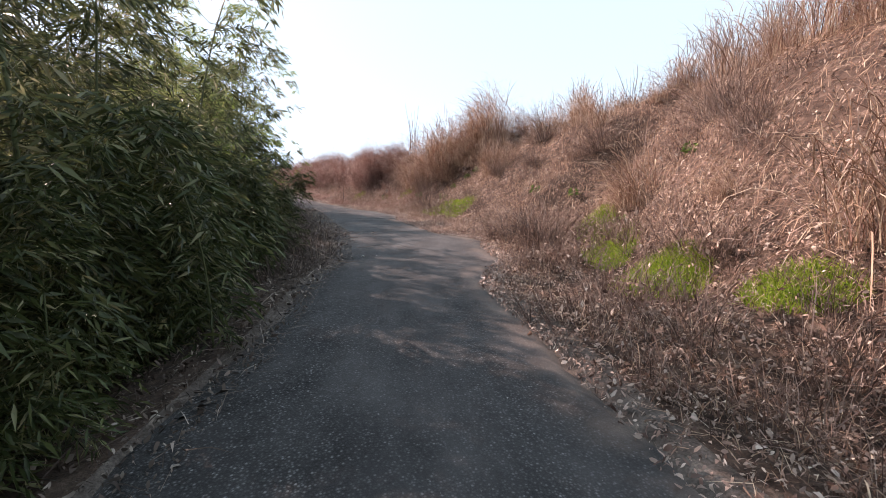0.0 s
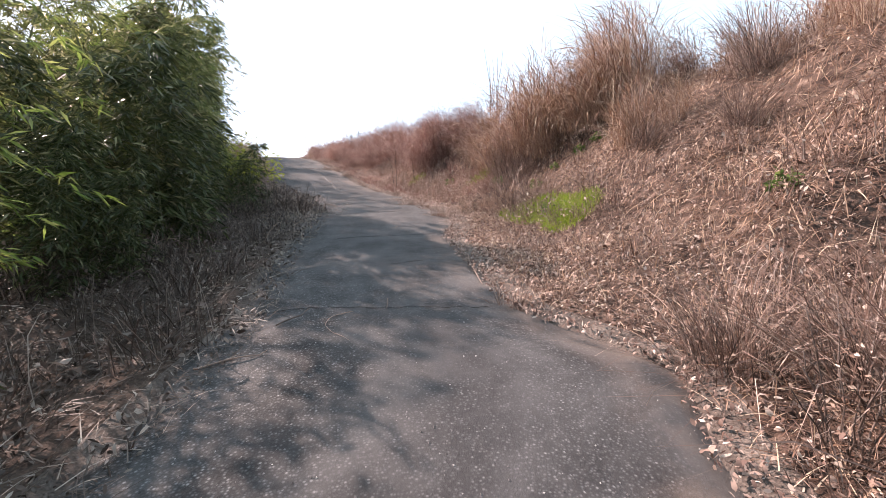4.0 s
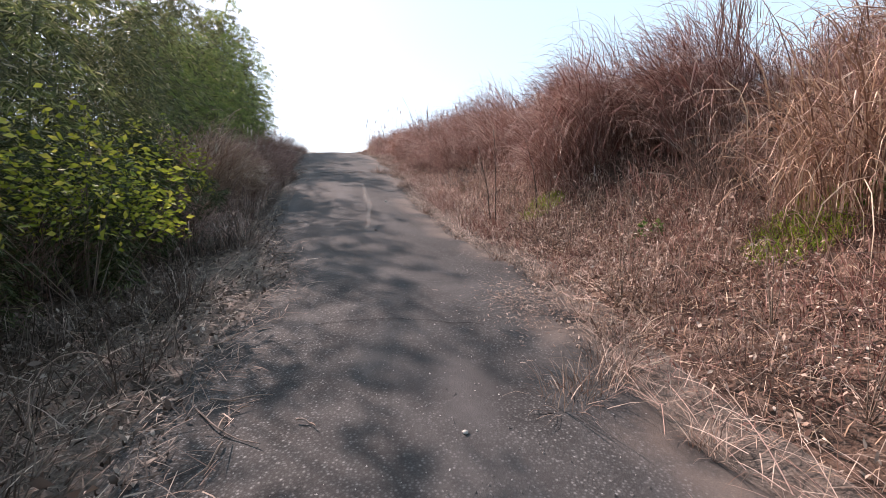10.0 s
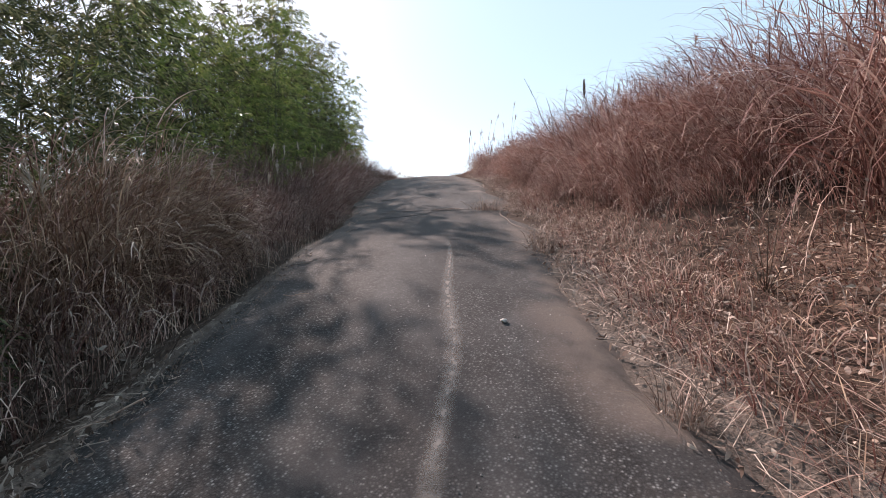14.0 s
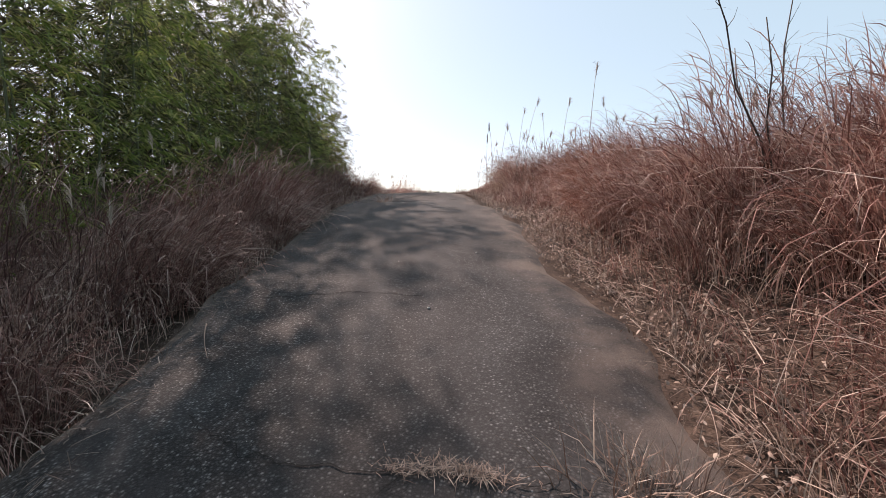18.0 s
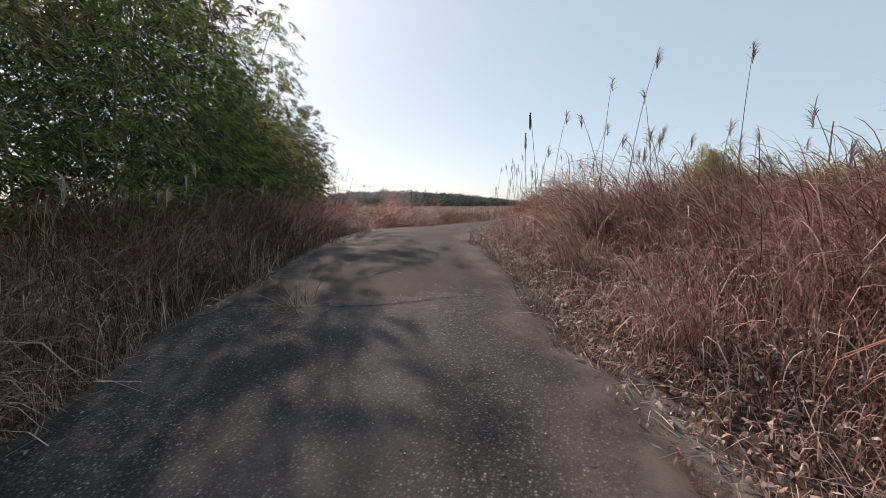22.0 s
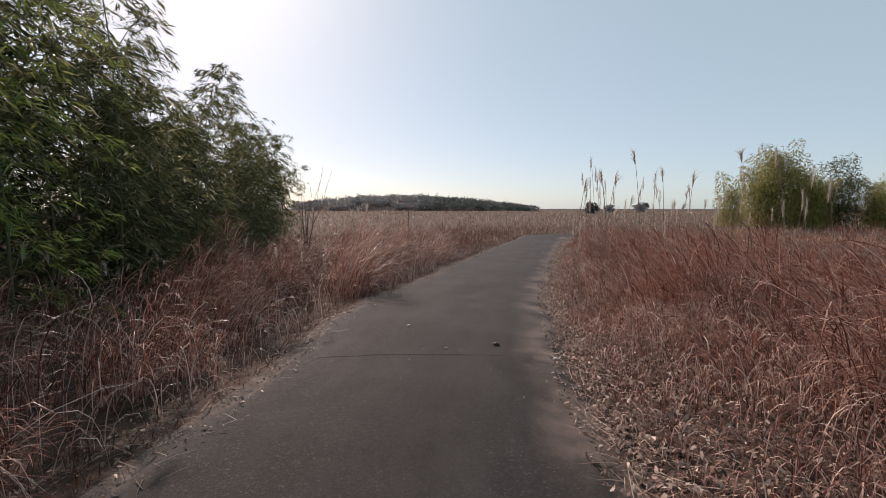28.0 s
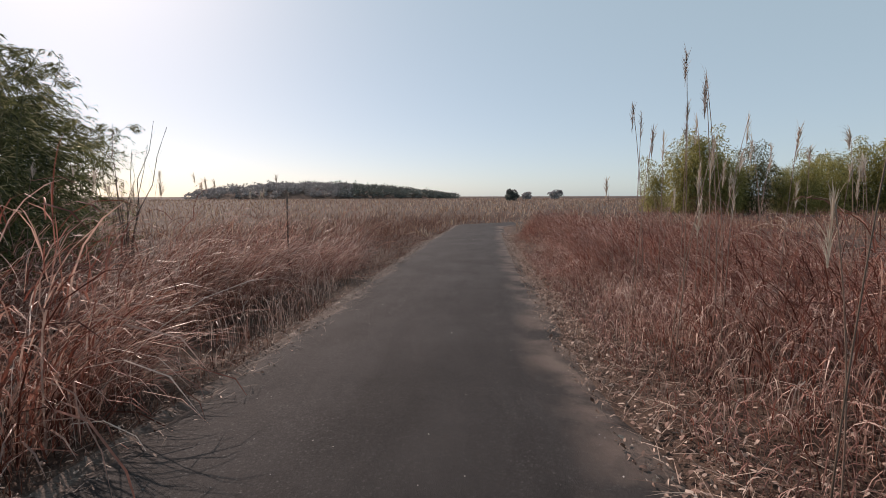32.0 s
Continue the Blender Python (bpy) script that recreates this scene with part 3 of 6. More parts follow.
def strewn(rng, n, y0, y1, side, near, far, power=1.0):
    """Random places beside the road: side 1 right, -1 left; near to far from its edge."""
    y = rng.uniform(y0, y1, n)
    d = near + (far - near) * rng.uniform(0, 1, n) ** power
    x = np.where(side > 0, road_right(y) + d, road_left(y) - d)
    return x, y, d


# ---- dry grass ----
def standing(rng, x, y, tall, spread=0.35, bend=1.3, wide=0.008, seg=3, lean=None, power=1.5, bend_from=0.1):
    """Blades from the ground up; lean: a way (radians) that half of them bend to."""
    n = len(x)
    base = np.stack([x, y, land(x, y) - 0.03], 1)
    length = tall * rng.uniform(0.55, 1.15, n)
    turn = rng.uniform(0, 2 * np.pi, n)
    if lean is not None:
        turn = np.where(rng.uniform(0, 1, n) < 0.55, lean + rng.normal(0, 0.7, n), turn)
    return ribbons(base, length, turn, np.abs(rng.normal(0, spread, n)), rng.uniform(bend_from, bend, n),
                   wide * rng.uniform(0.6, 1.5, n), rng.uniform(-1.2, 1.2, n), seg, power)


def reeds(rng, x, y, tall, per=6, wide=0.009, lean=None):
    """Stems with blades that leave them at every height, arch over and hang."""
    n, steps = len(x), 8
    turn, tilt, curl = rng.uniform(0, 2 * np.pi, n), np.abs(rng.normal(0, 0.16, n)), rng.uniform(0, 0.9, n)
    length = 0.85 * tall * rng.uniform(0.6, 1.15, n)
    base = np.stack([x, y, land(x, y) - 0.03], 1)
    stems = ribbons(base, length, turn, tilt, curl, np.full(n, 0.005), rng.uniform(-1, 1, n), 3)
    way, p, along = np.stack([np.cos(turn), np.sin(turn), 0 * turn], 1), base.copy(), [base]
    for k in range(steps):
        a = tilt + curl * ((k + 0.5) / steps) ** 1.5
        p = p + (length / steps)[:, None] * (np.sin(a)[:, None] * way + np.stack([0 * a, 0 * a, np.cos(a)], 1))
        along.append(p)
    along = np.stack(along, 1)
    i = np.repeat(np.arange(n), per)
    k = rng.integers(2, steps + 1, len(i))
    go = rng.uniform(0, 2 * np.pi, len(i))
    if lean is not None:
        go = np.where(rng.uniform(0, 1, len(i)) < 0.72, lean + rng.normal(0, 0.6, len(i)), go)
    blade = np.clip(tall[i], 0.35, 1.0) * rng.uniform(0.28, 0.65, len(i))
    blades = ribbons(along[i, k], blade, go, rng.uniform(0.1, 0.7, len(i)), rng.uniform(0.7, 2.6, len(i)), wide * rng.uniform(0.6, 1.5, len(i)), rng.uniform(-1, 1, len(i)), 4, 1.3)
    return joined([stems, blades])


def stand(rng, x, y, tall, low, share, lean, wide):
    """Low grass as single blades, high grass as leafy stems."""
    high = tall > low
    pick = high & (rng.uniform(0, 1, len(x)) < share)
    return joined([standing(rng, x[~high], y[~high], tall[~high] * 1.1, 0.55, 3.4, wide, 3, lean, 2.0, 0.8), reeds(rng, x[pick], y[pick], tall[pick] * 1.12, 4, 1.15 * wide, lean)])


def clumped(rng, x, y, scale, seed, low, high=1.0):
    """Keeps more places where the noise is high: a patchy stand."""
    k = 0.5 + 0.5 * (0.65 * waves(x, y, scale, seed) + 0.35 * waves(x, y, scale * 0.35, seed + 1))
    return rng.uniform(0, 1, len(x)) < low + (high - low) * k


def grass_right_bank():
    rng = np.random.default_rng(11)
    x, y, d = strewn(rng, 52000, -1, 24, 1, 0.4, 9.5)
    keep = clumped(rng, x, y, 1.6, 21, 0.2)
    x, y, d = x[keep], y[keep], d[keep]
    top = np.interp(y, BANK_Y, BANK_TOP)
    tall = np.where(d > top - 1.2, 0.45, 0.2) * (1 + 0.6 * waves(x, y, 1.5, 23))
    return standing(rng, x, y, tall, 0.9, 2.6, 0.0072, 3)


def grass_right_upper():
    rng = np.random.default_rng(12)
    x, y, d = strewn(rng, 84000, 19, 47, 1, 0.12, 6.3, 1.2)
    keep = clumped(rng, x, y, 1.1, 25, 0.12)
    x, y, d = x[keep], y[keep], d[keep]
    bench = np.interp(y, (20, 26, 30, 34, 39, 42, 47), (2.4, 2.2, 1.4, 0.45, 0.6, 1.1, 1.2))
    tall = np.where(d < bench, np.interp(y, (20, 28, 32, 39, 43), (0.16, 0.18, 0.28, 0.28, 0.12)) + 0.07 * d, np.clip(0.35 + np.interp(y, (28, 33), (0.7, 1.5)) * (d - bench), 0.3, np.interp(y, (20, 26, 34, 42, 47), (0.7, 0.9, 1.15, 1.05, 0.9))))
    tall = tall * (1 + 0.5 * waves(x, y, 1.1, 25))
    return stand(rng, x, y, tall, 0.42, 0.25, np.pi, 0.0066)


def grass_right_field():
    rng = np.random.default_rng(13)
    x, y, d = strewn(rng, 74000, 44, 76, 1, 0.12, 6, 1.2)
    x2, y2, d2 = strewn(rng, 24000, 44, 95, 1, 4.5, 26, 1.2)
    x, y, d = np.r_[x, x2], np.r_[y, y2], np.r_[d, d2]
    keep = clumped(rng, x, y, 1.1, 29, 0.2)
    x, y, d = x[keep], y[keep], d[keep]
    tall = np.clip(0.14 + 0.8 * (d - np.interp(y, (44, 48, 53), (1.15, 0.85, 0.5))), 0.13, np.interp(y, (44, 56, 64), (0.85, 0.95, 0.75))) * (1 + 0.45 * waves(x, y, 1.1, 29))
    return stand(rng, x, y, tall, 0.42, 0.22, np.pi, 0.0062)


def grass_left_low():
    rng = np.random.default_rng(14)
    x, y, d = strewn(rng, 56000, 19, 48, -1, 0.3, 6, 1.1)
    keep = clumped(rng, x, y, 1.1, 33, 0.12) & (d > np.interp(y, (19, 23, 26, 30, 42, 46), (3.0, 2.0, 0.3, 0.6, 0.55, 0.2)))
    x, y, d = x[keep], y[keep], d[keep]
    tall = np.clip(0.15 + d * 0.6, 0.15, np.interp(y, (19, 26, 33, 42, 48), (0.5, 0.9, 1.5, 1.3, 0.9))) * (1 + 0.55 * waves(x, y, 1.1, 33) + 0.3 * waves(x, y, 3.1, 34))
    return stand(rng, x, y, tall, 0.42, 0.24, 0.0, 0.0064)


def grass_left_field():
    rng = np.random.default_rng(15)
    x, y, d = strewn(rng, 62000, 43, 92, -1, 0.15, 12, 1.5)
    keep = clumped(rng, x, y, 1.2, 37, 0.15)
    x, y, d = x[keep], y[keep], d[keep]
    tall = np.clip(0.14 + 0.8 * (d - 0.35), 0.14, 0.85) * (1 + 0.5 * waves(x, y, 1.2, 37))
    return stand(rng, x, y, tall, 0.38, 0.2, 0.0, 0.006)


def grass_far_field():
    """The plain beyond: coarser blades that carry the field to the horizon."""
    rng = np.random.default_rng(16)
    n = 42000
    r = 30 + 330 * rng.uniform(0, 1, n) ** 1.6
    a = rng.uniform(radians(20), radians(160), n)
    x, y = -4 + r * np.cos(a), 48 + r * np.sin(a)
    keep = ~((x > road_left(y) - 0.6) & (x < road_right(y) + 0.6) & (y < 100))
    x, y, r = x[keep], y[keep], r[keep]
    return ribbons(np.stack([x, y, land(x, y) - 0.05], 1), 0.75 * rng.uniform(0.4, 1.3, len(x)), rng.uniform(0, 6.28, len(x)), np.abs(rng.normal(0, 0.55, len(x))),
                   rng.uniform(0.1, 1.6, len(x)), 0.0009 * r * rng.uniform(0.5, 1.5, len(x)) + 0.008, rng.uniform(-1, 1, len(x)), 2)


def grass_beside():
    """Open dry grassland on top of the bank and beyond the grove."""
    rng = np.random.default_rng(65)
    n = 17000
    y = rng.uniform(-14, 62, 2 * n)
    d = 34 * rng.uniform(0, 1, 2 * n) ** 1.3
    x = np.r_[(road_right(y) + np.interp(y, BANK_Y, BANK_TOP) + 1.5 + d)[:n], (np.interp(y, GROVE_Y, GROVE_X) - 7.0 - d)[n:]]
    keep = clumped(rng, x, y, 1.8, 87, 0.1)
    x, y = x[keep], y[keep]
    return standing(rng, x, y, 0.7 + 0 * x, 0.4, 2.0, 0.024, 2)


GROVE_Y = (-12, 0, 6, 10, 15, 20, 25, 30, 40, 46, 50, 56, 60, 64, 68)
GROVE_X = (-5.8, -2.8, -1.0, -0.1, -0.3, -1.7, -3.9, -5.6, -8.0, -9.7, -11.0, -12.7, -14.5, -17.2, -20.0)   # the grove's front


def hooked(rng, x, y, tall):
    """Long pale blades that arch over and hang."""
    n = len(x)
    return ribbons(np.stack([x, y, land(x, y) - 0.03], 1), tall * rng.uniform(0.75, 1.5, n), rng.uniform(0, 6.28, n), np.abs(rng.normal(0.1, 0.25, n)),
                   rng.uniform(2.0, 4.4, n), 0.0068 * rng.uniform(0.6, 1.4, n), rng.uniform(-0.8, 0.8, n), 6, 2.6)


def pale_right():
    rng = np.random.default_rng(61)
    x, y, d = strewn(rng, 36000, 21, 68, 1, 0.7, 5.0, 1.3)
    keep = clumped(rng, x, y, 0.9, 73, -0.15)
    x, y, d = x[keep], y[keep], d[keep]
    bench = np.interp(y, (20, 26, 30, 34, 39, 42, 47, 52), (2.4, 2.2, 1.5, 0.5, 0.6, 1.1, 1.2, 0.7))
    return hooked(rng, x, y, np.clip(0.3 + 0.8 * (d - bench), 0.25, np.interp(y, (34, 40, 46, 55), (0.7, 0.7, 0.55, 0.5))))


def pale_left():
    rng = np.random.default_rng(62)
    x, y, d = strewn(rng, 25000, 24, 62, -1, 0.4, 5, 1.2)
    keep = clumped(rng, x, y, 0.9, 75, -0.15) & (rng.uniform(0, 1, len(x)) < np.interp(y, (43, 47), (1, 0.35)))
    return hooked(rng, x[keep], y[keep], np.clip(0.25 + 0.5 * d[keep], 0.25, 0.9))


stuff("pale_grass", pale_right(), PALE_GRASS, "long pale drooping blades among the red-brown grass", "grass")
def curls_right():
    """Short broken blades, curled over, at the foot of the field's grass."""
    rng = np.random.default_rng(63)
    x, y, d = strewn(rng, 46000, 40, 66, 1, 0.2, 3.6, 1.3)
    keep = clumped(rng, x, y, 0.8, 77, 0.05)
    return hooked(rng, x[keep], y[keep], np.clip(0.12 + 0.24 * d[keep], 0.12, 0.6))


stuff("pale_grass", curls_right(), ROSE_GRASS, "short curled rosy blades at the foot of the grass", "grass")
stuff("pale_grass", pale_left(), PALE_GRASS, "long pale drooping blades before the bamboo", "grass")
stuff("dry_grass", grass_right_bank(), TAN_GRASS, "short dead tan grass on the steep bank", "grass")
stuff("dry_grass", grass_right_upper(), ROSE_GRASS, "tall dense rosy-brown dead grass along the lane", "grass")
stuff("dry_grass", grass_right_field(), RED_GRASS, "dense reddish-brown dead grass field", "grass")
stuff("dry_grass", grass_left_low(), DULL_GRASS, "dull brown dead grass in front of the bamboo", "grass")
stuff("dry_grass", grass_left_field(), SHADED_MAROON_GRASS, "dark maroon-brown dead grass beside the lane", "grass")
stuff("dry_grass", grass_beside(), RED_GRASS, "open dead grassland above the bank and behind the grove", "grass")
stuff("far_grass", grass_far_field(), TAN_GRASS, "tan dead grass of the far plain", "grass")


def tussock_shape(seed, tall, count, foot):
    """Blades that rise together, lean with the wind and hang over."""
    rng = np.random.default_rng(seed)
    r, a = foot * rng.uniform(0, 1, count) ** 0.6, rng.uniform(0, 2 * np.pi, count)
    base = np.stack([r * np.cos(a), r * np.sin(a), 0 * r - 0.06], 1)
    turn = np.where(rng.uniform(0, 1, count) < 0.8, np.pi + rng.normal(0, 0.45, count), a + rng.normal(0, 1.0, count))
    rise = ribbons(base, tall * rng.uniform(0.45, 1.2, count), turn, np.abs(rng.normal(0.3, 0.32, count)),
                   rng.uniform(1.2, 3.2, count), 0.0066 * rng.uniform(0.5, 1.5, count), rng.uniform(-0.7, 0.7, count), 6, 1.7)
    # blades that leave the stems half way up and hang down round the clump
    n = int(count * 1.3)
    a, r = rng.uniform(0, 2 * np.pi, n), foot * rng.uniform(0.3, 1.5, n)
    h = tall * np.clip(rng.uniform(0.05, 0.88, n) * (1.25 - 0.5 * r / foot), 0.06, 0.9)
    lean = 0.18 * h
    top = np.stack([r * np.cos(a) - lean, r * np.sin(a), h], 1)
    turn = np.where(rng.uniform(0, 1, n) < 0.75, np.pi + rng.normal(0, 0.5, n), a + rng.normal(0, 0.7, n))
    hang = ribbons(top, tall * rng.uniform(0.2, 0.5, n), turn, rng.uniform(0.2, 1.0, n), rng.uniform(1.0, 2.3, n), 0.006 * rng.uniform(0.5, 1.5, n), rng.uniform(-0.7, 0.7, n), 4, 1.1)
    return joined([rise, hang])


def tussocks():
    """Clumps of silver grass, each a thing of its own."""
    rng = np.random.default_rng(17)
    firsts = []
    for mat, word in ((TAN_GRASS, "tan"), (ROSE_GRASS, "rosy-brown"), (RED_GRASS, "red-brown")):
        for k in range(3):
            ob = thing("grass_tussock", f"arching {word} clump of dead silver grass", "grass tussock", "silver grass clumps")
            part("foliage", tussock_shape(50 + k + 7 * len(firsts), 1.0 + 0.1 * k, 130, 0.3), mat, ob)
            part("pale_foliage", tussock_shape(250 + k + 7 * len(firsts), 1.05 + 0.1 * k, 26, 0.26), PALE_GRASS, ob, "pale straw-coloured outer blades")
            firsts.append(ob)
        for k in range(2):
            ob = thing("grass_tussock", f"big {word} clump of dead silver grass hanging over the slope", "grass tussock", "silver grass clumps")
            part("foliage", tussock_shape(150 + k + 7 * len(firsts), 1.4, 300, 0.5), mat, ob)
            part("pale_foliage", tussock_shape(350 + k + 7 * len(firsts), 1.45, 60, 0.45), PALE_GRASS, ob, "pale straw-coloured outer blades")
            firsts.append(ob)
    spots = []
    # the big clumps: on the slope in two stands, before the bamboo, then one by one along the lane
    for cx, cy, rx, ry, n, kind in ((8.3, 19.2, 1.0, 1.7, 9, 3), (5.9, 26.6, 0.8, 2.3, 17, 8), (9.3, 18.6, 0.9, 2.0, 5, 3), (7.2, 24.2, 0.45, 0.8, 6, 8), (-3.1, 28.8, 0.6, 1.2, 13, 3)):
        for k in range(n):
            u, v = rng.uniform(-1, 1, 2)
            spots.append((cx + rx * u - 0.5 * v * rx, cy + ry * v, kind + k % 2))
    for x, y in ((2.9, 33.4), (3.3, 32.4), (2.6, 35.2), (2.2, 36.6), (1.5, 38.0), (3.9, 34.0), (4.3, 33.0), (3.6, 35.4), (4.6, 34.8), (3.2, 36.8), (4.2, 31.2), (4.8, 30.6), (1.4, 40.4), (1.0, 42.2), (0.6, 44.2)):
        spots.append((x, y, (8 if y < 39 else 13) + int(rng.integers(2))))
    for n, y0, y1, lo, hi in ((42, -3, 21, -1.2, 1.6), (34, 20, 46, -1.6, 1.6)):
        for _ in range(n):
            y = rng.uniform(y0, y1)
            x = road_right(y) + np.interp(y, BANK_Y, BANK_TOP) + rng.uniform(lo, hi)
            spots.append((x, y, (0 if rng.uniform() < (0.85 if y < 18 else 0.3) else 5) + int(rng.integers(3))))
    for _ in range(20):
        y = rng.uniform(-3, 16)
        spots.append((road_right(y) + rng.uniform(3.2, 7.5), y, int(rng.integers(3))))
    for _ in range(72):
        y = rng.uniform(29, 47)
        spots.append((road_right(y) + np.interp(y, (30, 34, 39, 42), (1.3, 0.7, 0.8, 1.5)) + 1.7 * rng.uniform() ** 1.3, y, (5 if y < 38 else 10) + int(rng.integers(3))))
    for _ in range(42):
        y = rng.uniform(46, 70)
        spots.append((road_right(y) + 1.25 + 3.0 * rng.uniform() ** 1.4, y, 5 + 5 * int(rng.integers(2)) + int(rng.integers(3))))
    for _ in range(78):
        y = rng.uniform(24, 62)
        spots.append((road_left(y) - rng.uniform(0.9, 3.8), y, (5 if y < 40 else 10) + int(rng.integers(5 if y < 44 else 3))))
    # the taller stand on both sides of the lane's end
    late = np.random.default_rng(44)
    for side, n, y0, y1, near, far in ((-1, 26, 53, 67, 1.4, 5.5), (1, 8, 55, 68, 1.5, 5.0)):
        for _ in range(n):
            y, d = late.uniform(y0, y1), late.uniform(near, far)
            spots.append((road_left(y) - d if side < 0 else road_right(y) + d, y, (10 if late.uniform() < 0.6 else 5) + int(late.integers(3))))
    used = set()
    for x, y, pick in spots:
        s = rng.uniform(0.65, 1.2 if y > 22 else 1.5) * ((1.0 if y < 52 else 1.4 if x < -6 and y > 55 else 1.1) if pick % 5 < 3 else 1.25 if x < -2 and y < 29 else 1.1 if x < -2 and y < 40 else 0.7 if y > 39 else 1.15 if 31.5 < y < 37.5 else 0.8 if y > 31.5 else 1.2)
        turn = rng.normal(12, 22) + (0 if x > road_right(y) else 180)
        m = pose(x, y, float(land(x, y)), 0, 0, turn) @ Matrix.Diagonal((s, s, s * rng.uniform(0.9, 1.15), 1))
        ob = firsts[pick] if pick not in used else copy_thing(firsts[pick], m)
        used.add(pick)
        ob.matrix_world = m
    discard(firsts, used)


tussocks()


# ---- litter and straw ----
def litter(rng, x, y, size, z_up=0.02):
    n = len(x)
    base = np.stack([x, y, surface(x, y) + z_up * rng.uniform(0.2, 1.5, n)], 1)
    a = rng.uniform(0, 2 * np.pi, n)
    tilt = rng.normal(0, 0.65, n)
    way = np.stack([np.cos(a) * np.cos(tilt), np.sin(a) * np.cos(tilt), np.sin(tilt)], 1)
    slope = (land(x + 0.1 * np.cos(a), y + 0.1 * np.sin(a)) - land(x, y)) / 0.1
    way[:, 2] += np.clip(slope, -1, 1)
    way /= np.linalg.norm(way, axis=1)[:, None]
    length = size * rng.uniform(0.3, 1.5, n)
    return curled(base, way, length, length * rng.uniform(0.22, 0.6, n), rng.uniform(-0.6, 1.6, n), rng)


def lying(rng, x, y, length, width, curl=0.9, lift=0.02, way=None, seg=2):
    """Straw and runners lying along the ground; way: the heading (radians) that they share."""
    n = len(x)
    a = rng.uniform(0, 2 * np.pi, n) if way is None else way + rng.normal(0, 0.45, n) + np.pi * rng.integers(0, 2, n)
    slope = (surface(x + 0.25 * np.cos(a), y + 0.25 * np.sin(a)) - surface(x, y)) / 0.25
    slope = np.clip(slope, -1.2, 1.2)
    base = np.stack([x, y, surface(x, y) + lift * rng.uniform(0.3, 1.5, n)], 1)
    tilt = np.pi / 2 - np.arctan(slope) - np.abs(rng.normal(0, 0.22, n))
    return ribbons(base, length * rng.uniform(0.5, 1.5, n), a, tilt, np.abs(rng.normal(0, 0.35, n)) * curl, width * rng.uniform(0.6, 1.5, n), rng.uniform(-0.6, 0.6, n), seg)


def all_litter():
    rng = np.random.default_rng(18)
    x, y, d = strewn(rng, 66000, -1, 27, 1, 0.3, 8.0, 1.2)
    keep = clumped(rng, x, y, 1.2, 43, 0.45)
    stuff("leaf_litter", litter(rng, x[keep], y[keep], np.where(d[keep] > 3, 0.055, 0.042), 0.05), LITTER, "curled tan and brown fallen leaves on the verge and bank", "leaf litter")
    x, y, d = strewn(rng, 64000, 0, 17.5, 1, -0.1, 4.4, 1.3)
    keep = clumped(rng, x, y, 1.4, 45, 0.35)
    stuff("leaf_litter", litter(rng, x[keep], y[keep], 0.043, 0.045), PINK_LITTER, "dense pale pinkish-tan broken leaves on the verge", "leaf litter")
    x, y = rng.normal(3.95, 0.25, 1500), rng.normal(21.2, 0.4, 1500)
    stuff("straw", lying(rng, x, y, 0.05, 0.005, 1.0, 0.012), STRAW, "patch of pale broken chaff on the asphalt", "chaff")
    for cx, cy, rx, ry, n in ((-0.1, 33.37, 0.11, 0.025, 420), (4.35, 16.7, 0.16, 0.08, 420), (-0.36, 33.32, 0.06, 0.02, 100)):
        x, y = rng.normal(cx, rx, n), rng.normal(cy, ry, n)
        stuff("straw", lying(rng, x, y, 0.06, 0.003, 1.6, 0.018), STRAW, "small heap of pale straw caught on the asphalt", "straw")
    # long stalks combed along the lane's edge
    x, y, d = strewn(rng, 3000, 17, 40, 1, -0.15, 0.7, 1.2)
    keep = clumped(rng, x, y, 1.0, 77, -0.1)
    stuff("straw", lying(rng, x[keep], y[keep], 0.36, 0.0042, 2.4, 0.06, -1.35, 5), PALE_GRASS, "long pale stalks lying along the lane's edge", "straw")
    x, y, d = strewn(rng, 26000, 20, 78, 1, -0.3, 1.3, 1.5)
    keep = clumped(rng, x, y, 0.8, 79, 0.1)
    x, y = x[keep], y[keep]
    stuff("leaf_litter", litter(rng, x, y, 0.042), STRAW, "pale broken leaves along the lane's edge", "leaf litter")
    x, y, d = strewn(rng, 44000, 27, 66, 1, -0.12, 1.35, 1.3)
    keep = clumped(rng, x, y, 0.9, 47, 0.1)
    stuff("leaf_litter", litter(rng, x[keep], y[keep], 0.04, 0.03), PINK_LITTER, "pinkish broken leaves at the foot of the grass", "leaf litter")
    x, y, d = strewn(rng, 17000, 39, 51, 1, -0.05, 2.0, 1.1)
    keep = clumped(rng, x, y, 0.8, 93, 0.25)
    stuff("leaf_litter", litter(rng, x[keep], y[keep], 0.046, 0.04), PINK_LITTER, "pinkish broken leaves on the wide flat verge", "leaf litter")
    x, y, d = strewn(rng, 26000, -1, 30, -1, -0.3, 5, 1.5)
    stuff("leaf_litter", litter(rng, x, y, 0.03, 0.012), GREY_LITTER, "grey fallen bamboo leaves under the grove", "leaf litter")
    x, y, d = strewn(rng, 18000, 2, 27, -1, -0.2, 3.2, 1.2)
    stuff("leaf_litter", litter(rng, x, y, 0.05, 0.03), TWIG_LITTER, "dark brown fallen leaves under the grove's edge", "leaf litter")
    x, y, d = strewn(rng, 16000, 36, 76, -1, -0.4, 0.9, 1.0)
    keep = clumped(rng, x, y, 0.8, 85, -0.15) & (rng.uniform(-0.4, 0.5, len(d)) < d)
    stuff("leaf_litter", litter(rng, x[keep], y[keep], 0.042), STRAW, "pinkish crumbs of straw and leaves along the lane's edge", "leaf litter")
